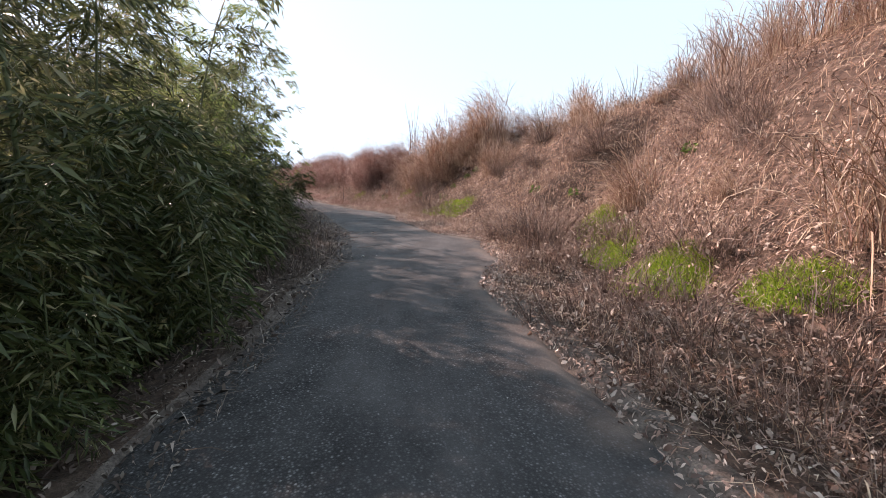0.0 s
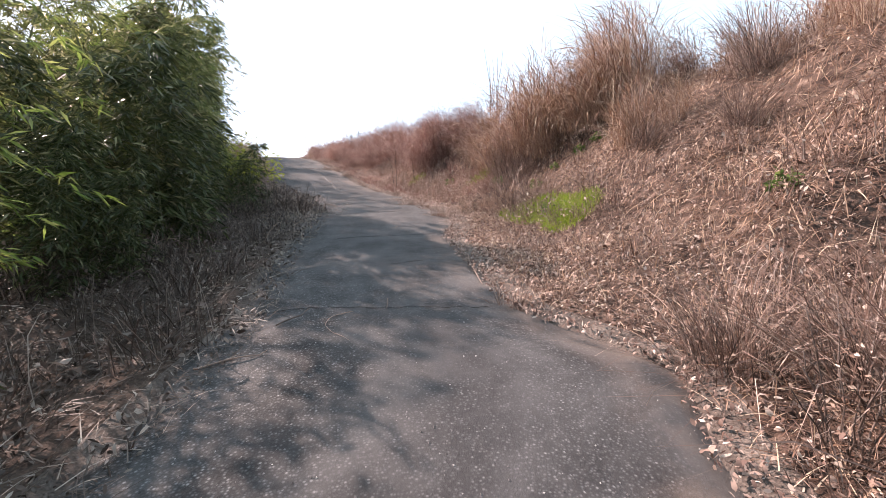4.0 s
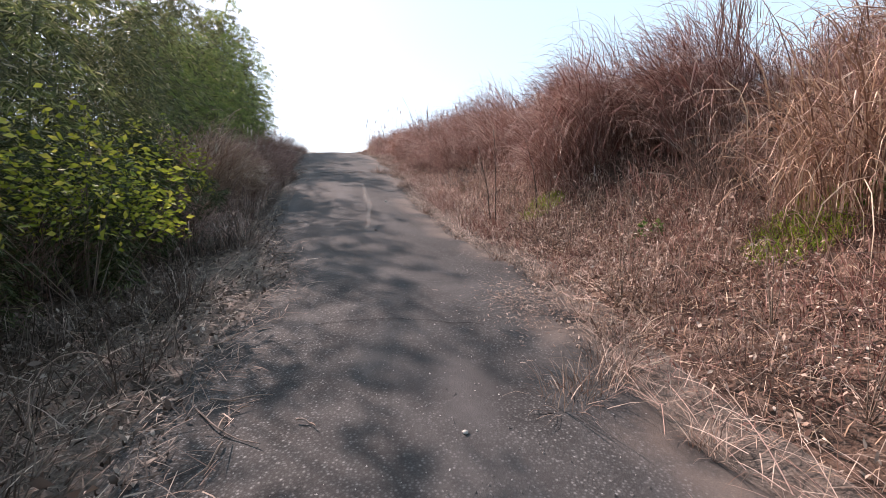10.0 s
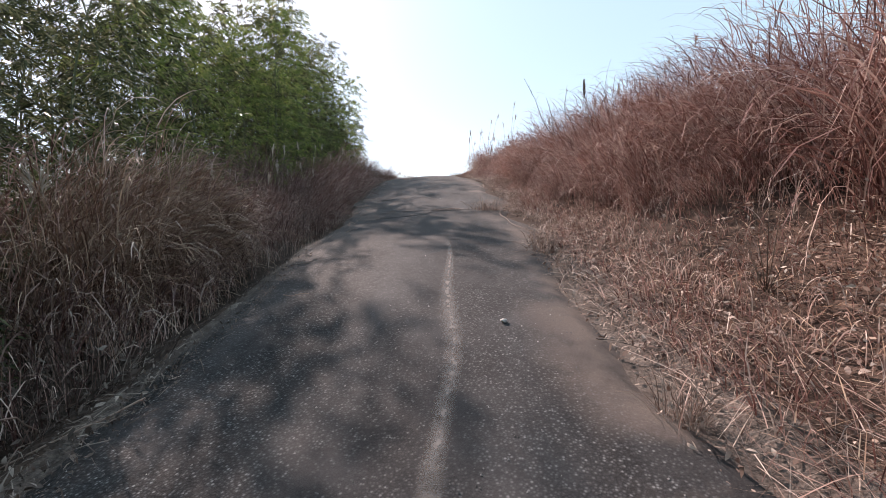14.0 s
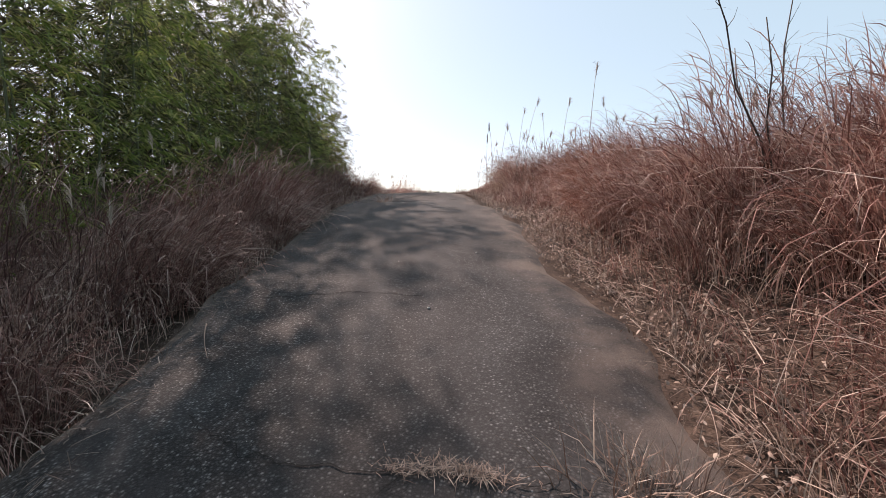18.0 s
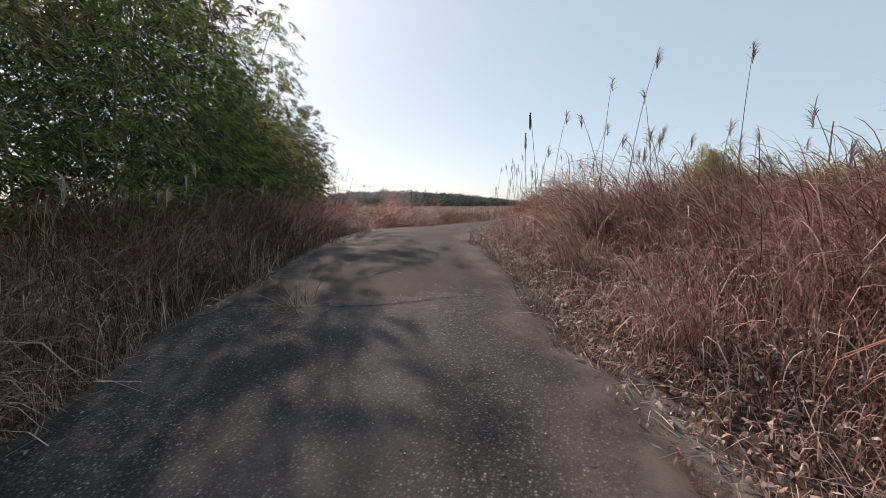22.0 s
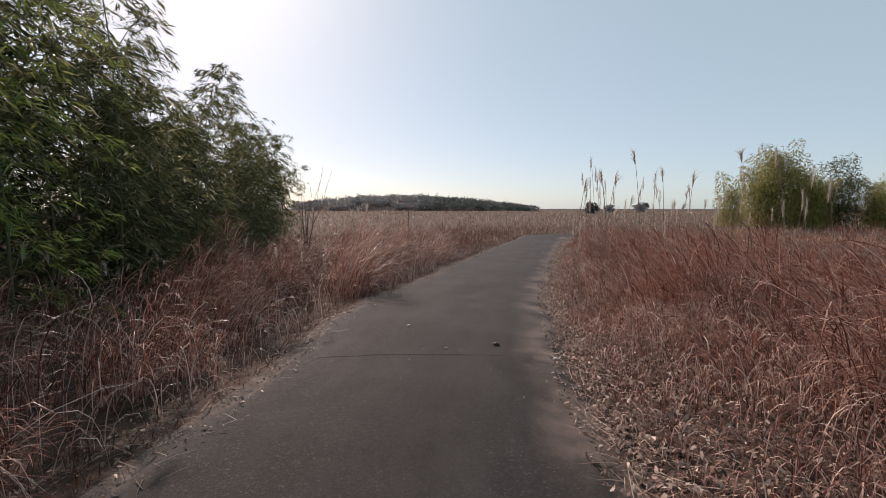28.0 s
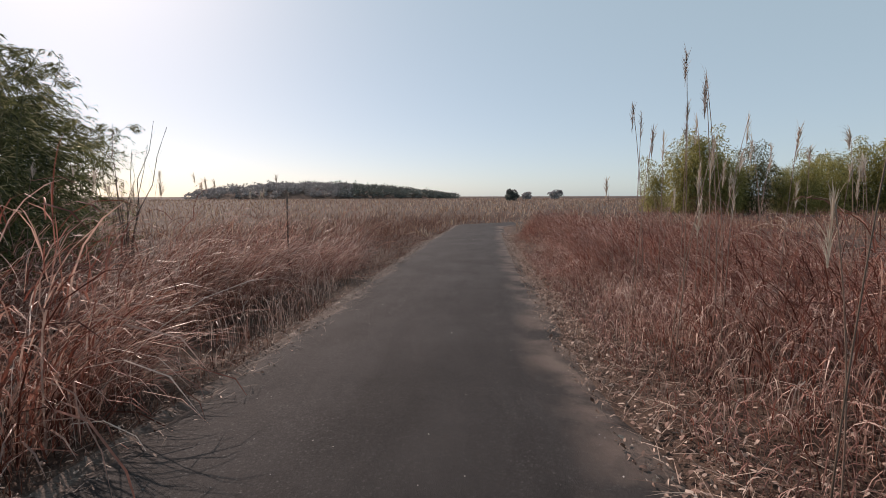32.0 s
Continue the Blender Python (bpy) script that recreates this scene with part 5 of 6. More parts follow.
def all_stalks():
    rng = np.random.default_rng(37)
    dark = "tall dark dry weed stalk with a seed head above the grass"
    for k, (x, y, z, head) in enumerate(((0.8, 38.9, 7.15, "fan"), (-1.9, 45.8, 7.6, "spike"), (-2.0, 46.1, 7.3, "spike"), (-0.7, 44.6, 7.75, "fan"), (-0.2, 45.1, 7.65, "fan"),
                                         (-1.3, 45.6, 7.5, "fan"), (-0.3, 43.7, 7.75, "plume"), (0.5, 43.2, 7.6, "plume"), (1.2, 42.0, 7.3, "fan"), (2.5, 32.1, 5.9, "spike"))):
        stalk("weed_stalk", dark, "weed stalk", "seed stalks", 400 + k, x, y, z, head, DRY_STEM, DRY_STEM if head == "spike" else FAN, 0.16)
    for k in range(84):
        y = rng.uniform(32, 49)
        x = road_right(y) + np.interp(y, BANK_Y, BANK_TOP) + rng.uniform(-1.2, 4.5)
        stalk("weed_stalk", dark, "weed stalk", "seed stalks", 430 + k, x, y, float(land(x, y)) + rng.uniform(1.2, 1.75), ("fan", "fan", "plume", "plume")[k % 4], DRY_STEM, FAN, 0.22)
    pale = "pale silver-grass plume on a tall thin stalk"
    for k in range(46):
        y = rng.uniform(53.3, 59.5)
        x = -3.6 + (y - 54) * 0.02 + rng.uniform(-0.2, 4.6)
        stalk("silver_plume", pale, "grass plume", "silver grass plumes", 500 + k, x, y, float(land(x, y)) + rng.uniform(1.4, 2.35), "spear" if k % 4 else "plume", STRAW, PLUME, 0.1)
    for k, (x, y, z, head) in enumerate(((-2.8, 54.7, 7.8, "plume"), (-3.6, 54.5, 7.31, "plume"), (-3.35, 54.2, 7.42, "plume"), (-3.15, 54.05, 7.35, "plume"), (-2.3, 55.0, 7.5, "plume"), (-3.44, 57.0, 8.0, "spear"),
                                         (-3.34, 56.8, 7.75, "spear"), (-3.2, 57.1, 7.7, "spear"), (-3.28, 57.3, 7.55, "spear"), (-3.41, 58.3, 7.67, "spear"), (-3.6, 58.0, 7.7, "spear"), (-3.5, 57.6, 7.4, "spear"))):
        stalk("silver_plume", pale, "grass plume", "silver grass plumes", 640 + k, x, y, z, head, DRY_STEM if head == "plume" else STRAW, PLUME if head == "plume" else FAN, 0.08)
    for k in range(22):
        y = rng.uniform(57, 64)
        x = road_left(y) - rng.uniform(2.0, 7.5)
        stalk("silver_plume", pale, "grass plume", "silver grass plumes", 540 + k, x, y, float(land(x, y)) + rng.uniform(2.0, 2.65), "plume", STRAW, PLUME, 0.14)
    for k in range(46):
        y = rng.uniform(25, 44)
        x = road_left(y) - rng.uniform(1.2, 4.2)
        stalk("silver_plume", pale, "grass plume", "silver grass plumes", 570 + k, x, y, float(land(x, y)) + rng.uniform(1.3, 2.0), "plume", STRAW, PLUME, 0.24)
    for k in range(12):
        y = rng.uniform(44, 56)
        x = road_left(y) - rng.uniform(1.5, 4.5)
        stalk("silver_plume", pale, "grass plume", "silver grass plumes", 610 + k, x, y, float(land(x, y)) + rng.uniform(0.9, 1.4), "plume", STRAW, PLUME, 0.2)


all_stalks()


# ---- far off: woods on a low hill, trees, a post ----
def crown_clumps(rng, centres, radii, per, size):
    """Leaf clumps that fill crowns, with an uneven outline."""
    n = len(centres) * per
    c, r = np.repeat(centres, per, 0), np.repeat(radii, per, 0)
    d = rng.normal(size=(n, 3))
    d /= np.linalg.norm(d, axis=1)[:, None]
    p = c + d * r * (rng.uniform(0.35, 1.05, n) ** 0.5)[:, None]
    w = d + rng.normal(0, 0.5, (n, 3))
    w /= np.linalg.norm(w, axis=1)[:, None]
    length = size * rng.uniform(0.6, 1.4, n)
    return leaves(p, w, length, length * 0.6, rng.uniform(-0.3, 0.3, n), rng)


def far_hill():
    """A low wooded rise on the horizon: grey bare trees at one end, evergreens at the other."""
    u, v = np.linspace(0, 1, 60), np.linspace(-1, 1, 9)
    ridge = np.stack([-236 + 188 * u, 372 + 80 * u, 0 * u], 1)
    lift = 11.5 * np.clip(np.sin(np.pi * np.clip(u * 1.02, 0, 1)), 0, 1) ** 0.6 * (1 - 0.35 * u)
    side = np.array([-0.4, 0.92, 0])
    p = ridge[:, None] + side * (v * 45)[None, :, None]
    p[..., 2] = 4.2 + lift[:, None] * (1 - v ** 2)[None]
    i, j = np.meshgrid(np.arange(59), np.arange(8), indexing="ij")
    q = np.stack([i * 9 + j, i * 9 + j + 1, (i + 1) * 9 + j + 1, (i + 1) * 9 + j], -1).reshape(-1, 4)
    tagged(new("far_hill", mesh_of("far_hill", p.reshape(-1, 3), [q], [EARTH], smooth=True)), "low hill on the horizon", "hill", "", "structure")
    rng = np.random.default_rng(47)
    for lo, hi, mat, label in ((0.0, 0.58, FAR_GREY, "grey-brown bare woods on the far hill"), (0.52, 1.0, FAR_GREEN, "dark evergreen woods on the far hill")):
        n = 260
        t, s = rng.uniform(lo, hi, n), rng.uniform(-0.9, 0.25, n)
        c = np.stack([np.interp(t, u, ridge[:, k]) for k in range(3)], 1) + side * (s * 45)[:, None]
        c[:, 2] = 4.2 + np.interp(t, u, lift) * (1 - s ** 2) + 1.6
        r = np.stack([rng.uniform(2, 4, n), rng.uniform(2, 4, n), rng.uniform(1.5, 4.6, n) * (0.7 + 0.6 * rng.uniform(0, 1, n) ** 4)], 1)
        stuff("far_woods", crown_clumps(rng, c, r, 45, 1.6), mat, label, "woods")


# Distance haze is put into these two leaf colours: paler, greyer, bluer.
FAR_GREY = plant("hazy_bare_woods", [(0.0, (0.22, 0.22, 0.23)), (1.0, (0.36, 0.35, 0.35))], thin=0.2)
FAR_GREEN = plant("hazy_evergreens", [(0.0, (0.1, 0.12, 0.115)), (1.0, (0.18, 0.2, 0.175))], thin=0.2)
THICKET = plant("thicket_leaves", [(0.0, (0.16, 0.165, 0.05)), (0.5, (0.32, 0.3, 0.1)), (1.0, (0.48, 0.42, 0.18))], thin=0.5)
far_hill()


def tree(name, label, seed, x, y, tall, wide, leaf, per=170, size=0.3, group="far trees", blobs=22):
    rng = np.random.default_rng(seed)
    z = float(land(x, y))
    ob = thing(name, label, "tree", group, at=(x, y, z))
    s = np.linspace(0, 1, 6)
    limbs = [tube(np.stack([0.15 * np.sin(3 * s), 0.1 * s, tall * 0.8 * s - 0.1], 1), 0.02 * tall * (1 - 0.8 * s) + 0.01, 6)]
    a, k = rng.uniform(0, 6.28, blobs), rng.uniform(0.15, 0.95, blobs)
    r = wide * (0.75 * np.sin(np.pi * np.clip(k * 0.9 + 0.08, 0, 1)) ** 0.7) * rng.uniform(0.3, 1.0, blobs)
    c = np.stack([r * np.cos(a), r * np.sin(a), k * tall], 1)
    for q in c[::2]:
        b = np.array([0, 0, max(0.2, q[2] - 0.25 * tall)])
        limbs.append(tube(np.stack([b, (b + q) / 2 + [0, 0, 0.1], q]), [0.05, 0.03, 0.01], 4))
    part("trunk", joined(limbs), BARK, ob, smooth=True)
    part("crown", crown_clumps(rng, c, np.stack([np.full(blobs, wide * 0.3)] * 2 + [np.full(blobs, tall * 0.13)], 1), per, size), leaf, ob)
    return ob


def clump_shapes(seed, tall, plumes, per):
    """Culms that arch outwards from one root, each a drooping plume of leaves."""
    rng = np.random.default_rng(seed)
    culms, base, ways = [], [], []
    t = np.linspace(0, 1, 7)
    for _ in range(plumes):
        a, out, h = rng.uniform(0, 6.28), rng.uniform(0.05, 0.34), tall * rng.uniform(0.55, 1.0)
        foot = rng.normal(0, 0.5, 2)
        p = np.stack([foot[0] + np.cos(a) * out * h * t ** 1.8, foot[1] + np.sin(a) * out * h * t ** 1.8, h * (t - 0.12 * t ** 4)], 1)
        culms.append(tube(p, 0.03 * (1 - 0.85 * t) + 0.004, 4))
        u = rng.uniform(0.08, 1.0, per)
        c = np.stack([np.interp(u, t, p[:, i]) for i in range(3)], 1)
        r = 0.16 * tall * np.sin(np.pi * np.clip(u * 0.75 + 0.2, 0, 1)) ** 0.8
        d = rng.normal(0, 1, (per, 3)) * [1, 1, 0.7]
        d /= np.linalg.norm(d, axis=1)[:, None]
        base.append(c + d * (r * rng.uniform(0.3, 1.0, per) ** 0.5)[:, None])
        w = d + np.array([0, 0, -0.5]) + rng.normal(0, 0.4, (per, 3))
        ways.append(w / np.linalg.norm(w, axis=1)[:, None])
    base, ways = np.concatenate(base), np.concatenate(ways)
    n = len(base)
    length = rng.uniform(0.16, 0.36, n)
    return joined(culms), leaves(base, ways, length, length * rng.uniform(0.18, 0.3, n), rng.uniform(-0.2, 0.3, n), rng)


def thicket():
    """Clumps of feathery bamboo out on the plain."""
    rng = np.random.default_rng(91)
    firsts = []
    # Sun and shade on the thicket are put into two leaf colours.
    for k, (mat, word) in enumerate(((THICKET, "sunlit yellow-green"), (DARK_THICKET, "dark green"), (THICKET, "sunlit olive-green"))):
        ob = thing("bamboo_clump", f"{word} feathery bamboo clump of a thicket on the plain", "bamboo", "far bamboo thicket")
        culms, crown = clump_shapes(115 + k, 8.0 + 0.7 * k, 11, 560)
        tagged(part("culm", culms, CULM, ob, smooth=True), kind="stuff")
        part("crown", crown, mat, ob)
        firsts.append(ob)
    used = set()
    for k in range(38):
        u = (k + rng.uniform(-1, 1)) / 38
        x, y = 16.0 + 48 * u, 110 + rng.uniform(-2.5, 3.5)
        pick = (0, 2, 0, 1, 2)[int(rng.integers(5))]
        s = (1.06 + 0.16 * math.sin(13 * u + 0.8) + (0.35 if 0.22 < u < 0.27 else 0)) * rng.uniform(0.85, 1.1)
        m = pose(x, y, float(land(x, y)) - 0.05, 0, 0, rng.uniform(0, 360)) @ Matrix.Diagonal((s, s, s, 1))
        ob = copy_thing(firsts[pick], m) if pick in used else firsts[pick]
        used.add(pick)
        ob.matrix_world = m
    discard(firsts, used)


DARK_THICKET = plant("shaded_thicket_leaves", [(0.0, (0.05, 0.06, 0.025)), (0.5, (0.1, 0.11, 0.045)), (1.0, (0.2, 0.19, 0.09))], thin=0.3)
thicket()
tree("tree", "small dark round tree alone on the plain", 620, 2.7, 240, 4.6, 3.0, FAR_GREEN, 60, 0.8)
for k in range(3):
    tree("tree", "small hazy tree on the horizon", 630 + k, 16 + 13 * k + 5 * math.sin(k * 2.1), 330 + 8 * (k % 3), 5.0 + 1.5 * (k % 2), 3.5, FAR_GREY, 40, 1.0, "horizon trees", 12)
for k in range(10):
    tree("tree", "hazy tree on the horizon", 650 + k, 120 + 14 * k, 300 - 8 * k, 7.0 + 2 * (k % 3), 5, FAR_GREY if k % 2 else FAR_GREEN, 40, 1.2, "horizon trees", 12)

post = new("post", mesh_of("post", *tube([(-9.6, 61.4, float(land(-9.6, 61.4)) - 0.2), (-9.6, 61.4, 6.0), (-9.58, 61.4, 6.85)], [0.018, 0.018, 0.016], 8), [DARK_STEM], smooth=True))
tagged(post, "thin dark post standing in the dry grass", "post")


# ---- on the road: cracks, stones, twigs, a dead vine ----
def crack_line(way, width, seed):
    """A dark jagged opening in the asphalt along a line of places."""
    rng = np.random.default_rng(seed)
    way = np.array(way, float)
    n = 16 * (len(way) - 1)
    t = np.linspace(0, len(way) - 1, n)
    x, y = (np.interp(t, np.arange(len(way)), way[:, c]) for c in range(2))
    y = y + np.convolve(rng.normal(0, 0.02, n), [0.3, 0.4, 0.3], "same")
    w = 0.5 * width * rng.uniform(0.3, 1.5, n) * np.sin(np.pi * np.linspace(0.06, 0.94, n)) ** 0.4
    z = road_top(x, y) + 0.007
    v = np.concatenate([np.stack([x, y - w, z], 1), np.stack([x, y, z - 0.002], 1), np.stack([x, y + w, z], 1)])
    i = np.arange(n - 1)
    q = np.concatenate([np.stack([i, i + 1, i + 1 + n, i + n], 1), np.stack([i + n, i + 1 + n, i + 1 + 2 * n, i + 2 * n], 1)])
    ob = new("crack", mesh_of("crack", v, [q], [CRACK]))
    ob.parent = road
    ob["label"] = "thin dark crack across the asphalt"


CRACKS = (([(1.36, 10.81), (1.7, 10.74), (2.04, 10.8), (2.39, 10.76), (2.91, 10.68), (3.42, 10.66), (3.81, 10.66)], 0.009),
          ([(3.0, 12.2), (3.16, 12.26), (3.34, 12.39), (3.5, 12.46)], 0.008),
          ([(2.25, 13.96), (3.06, 14.15), (3.95, 14.37)], 0.007),
          ([(2.45, 16.9), (2.83, 17.0), (3.02, 17.05), (3.22, 17.21), (3.45, 17.29), (3.58, 17.41), (3.84, 17.49), (4.2, 17.5)], 0.011),
          ([(1.9, 20.57), (2.57, 20.7), (3.46, 20.56)], 0.006),
          ([(-1.95, 32.42), (-1.19, 32.6), (-0.99, 32.68), (-0.69, 32.76), (-0.52, 32.98), (-0.37, 33.3)], 0.012),
          ([(-1.7, 33.5), (-1.57, 33.42), (-1.15, 33.27), (-0.88, 33.25), (-0.37, 33.32), (0.21, 33.37), (0.44, 33.4)], 0.008),
          ([(-2.5, 35.24), (-2.04, 35.31), (-1.65, 35.42), (-1.38, 35.47), (-0.94, 35.44)], 0.008),
          ([(-4.4, 41.5), (-3.61, 41.55), (-3.23, 41.64), (-2.9, 41.75), (-2.65, 41.86), (-2.41, 42.02), (-2.1, 42.15)], 0.011),
          ([(-6.3, 50.39), (-5.39, 50.74), (-4.43, 51.07)], 0.005))
for n, (way, wide) in enumerate(CRACKS):
    crack_line(way, wide, 700 + n)


def dust_streak(way, width, seed):
    """Pale dust left in a wheel track."""
    rng = np.random.default_rng(seed)
    way = np.array(way, float)
    n = 30 * (len(way) - 1)
    t = np.linspace(0, len(way) - 1, n)
    x, y = (np.interp(t, np.arange(len(way)), way[:, c]) for c in range(2))
    x = x + 0.03 * np.sin(t * 5)
    w = 2.2 * width * (1 + 0.25 * np.sin(t * 3.1 + seed)) * np.sin(np.pi * np.linspace(0.03, 0.97, n)) ** 0.6
    rows = [np.stack([x + k * w, y, road_top(x + k * w, y) + 0.005 + 0.001 * (1 - abs(k))], 1) for k in (-1, 0, 1)]
    i = np.arange(n - 1)
    q = np.concatenate([np.stack([i + a * n, i + 1 + a * n, i + 1 + (a + 1) * n, i + (a + 1) * n], 1) for a in (0, 1)])
    me = mesh_of("dust_streak", np.concatenate(rows), [q], [DUST_TRACK])
    me.attributes.new("thickness", "FLOAT", "POINT").data.foreach_set("value", np.repeat(np.array([0, 1, 0], np.float32), n))
    ob = new("dust_streak", me)
    ob.parent = road
    ob["label"] = "pale streak of dust along the wheel track"


def dust_material():
    m, nt, bsdf = material("wheel_track_dust", 0.95)
    bsdf.inputs["Base Color"].default_value = (0.24, 0.22, 0.21, 1)
    cover = ramp(nt, field(nt, 14, 5).outputs["Fac"], [(0.3, (0.25, 0.25, 0.25)), (0.65, (0.8, 0.8, 0.8))])
    thick = nt.nodes.new("ShaderNodeAttribute")
    thick.attribute_name = "thickness"
    nt.links.new(mix(nt, 1.0, cover, thick.outputs["Color"], "MULTIPLY"), bsdf.inputs["Alpha"])
    return m


DUST_TRACK = dust_material()
dust_streak([(1.58, 25.0), (1.45, 26.4), (1.15, 27.9), (0.5, 30.5)], 0.045, 1)
dust_streak([(-0.5, 39.6), (-0.75, 40.6), (-1.0, 41.4)], 0.12, 2)
dust_streak([(0.25, 37.6), (0.1, 38.4), (-0.1, 39.0)], 0.1, 3)


def pebble_shape(seed):
    rng = np.random.default_rng(seed)
    bm = bmesh.new()
    bmesh.ops.create_icosphere(bm, subdivisions=1, radius=1.0)
    for v in bm.verts:
        v.co = v.co * rng.uniform(0.75, 1.15)
        v.co.z *= 0.65
    v = np.array([p.co for p in bm.verts])
    f = np.array([[p.index for p in t.verts] for t in bm.faces])
    bm.free()
    return v, [f]


def stones():
    rng = np.random.default_rng(53)
    shapes = [mesh_of("stone", *pebble_shape(80 + k), [STONE if k < 2 else DARK_STEM]) for k in range(3)]
    for x, y, r, k in ((1.8, 24.9, 0.03, 2), (1.6, 27.8, 0.035, 0), (-0.8, 35.2, 0.018, 0), (-4.6, 51.5, 0.045, 2), (-5.9, 52.0, 0.03, 1), (3.2, 19.0, 0.02, 0), (1.6, 7.8, 0.035, 1), (-5.1, 51.1, 0.018, 0),
                       (-3.9, 51.2, 0.035, 1), (-0.7, 37.0, 0.016, 1), (0.9, 37.3, 0.03, 1), (2.2, 31.1, 0.04, 1)):
        ob = new("stone", shapes[k])
        ob.matrix_world = pose(x, y, float(surface(x, y)) + 0.3 * r, 0, 0, rng.uniform(0, 360)) @ Matrix.Diagonal((r, r, r, 1))
        tagged(ob, "small dark stone on the asphalt" if k == 2 else "small pale stone on the asphalt", "stone", "stones on the road")
    n = 26000
    y = np.concatenate([rng.uniform(6, 46, n * 3 // 4), rng.uniform(-4, 75, n // 4)])
    k = np.concatenate([rng.uniform(0.02, 1, n * 3 // 8) ** 1.8, rng.uniform(0.02, 0.98, n - n * 3 // 8)])
    x = road_left(y) + (road_right(y) - road_left(y)) * k
    n = 6000
    edge = rng.uniform(7, 27, n)
    y = np.r_[y, edge]
    x = np.r_[x, road_left(edge) + rng.normal(0.25, 0.4, n)]
    keep = clumped(rng, x, y, 0.9, 63, -0.3, 1.1)
    x, y = x[keep], y[keep]
    r = rng.uniform(0.003, 0.008, len(x))
    o = np.array([[1, 0, 0], [-0.5, 0.87, 0], [-0.5, -0.87, 0], [0.1, 0.1, 1.1]])
    v = np.stack([x, y, surface(x, y)], 1)[:, None] + o[None] * r[:, None, None] * rng.uniform(0.7, 1.3, (len(x), 4, 1))
    at = np.arange(len(x))[:, None] * 4
    f = np.concatenate([at + np.array(t) for t in ((0, 1, 3), (1, 2, 3), (2, 0, 3))])
    stuff("gravel", (v.reshape(-1, 3), [f]), GRAVEL, "loose pale chippings on the asphalt", "gravel")


stones()


def stick(name, label, group, way, radius, mat, seed, bend=0.06, lift=0.012):
    """A twig or vine lying along a line of places."""
    rng = np.random.default_rng(seed)
    way = np.array(way, float)
    t = np.linspace(0, len(way) - 1, 6 * len(way))
    x, y = (np.interp(t, np.arange(len(way)), way[:, c]) + bend * np.cumsum(rng.normal(0, 0.25, len(t))) * 0.5 for c in range(2))
    x, y = (np.convolve(np.pad(v, 3, "edge"), np.full(7, 1 / 7), "valid") for v in (x, y))
    z = surface(x, y) + lift + np.abs(np.sin(t * 2.3 + seed)) * lift * 1.5
    return tagged(new(name, mesh_of(name, *tube(np.stack([x, y, z], 1), np.linspace(radius, radius * 0.4, len(t)), 5), [mat], smooth=True)), label, "twig" if name == "twig" else "vine", group)


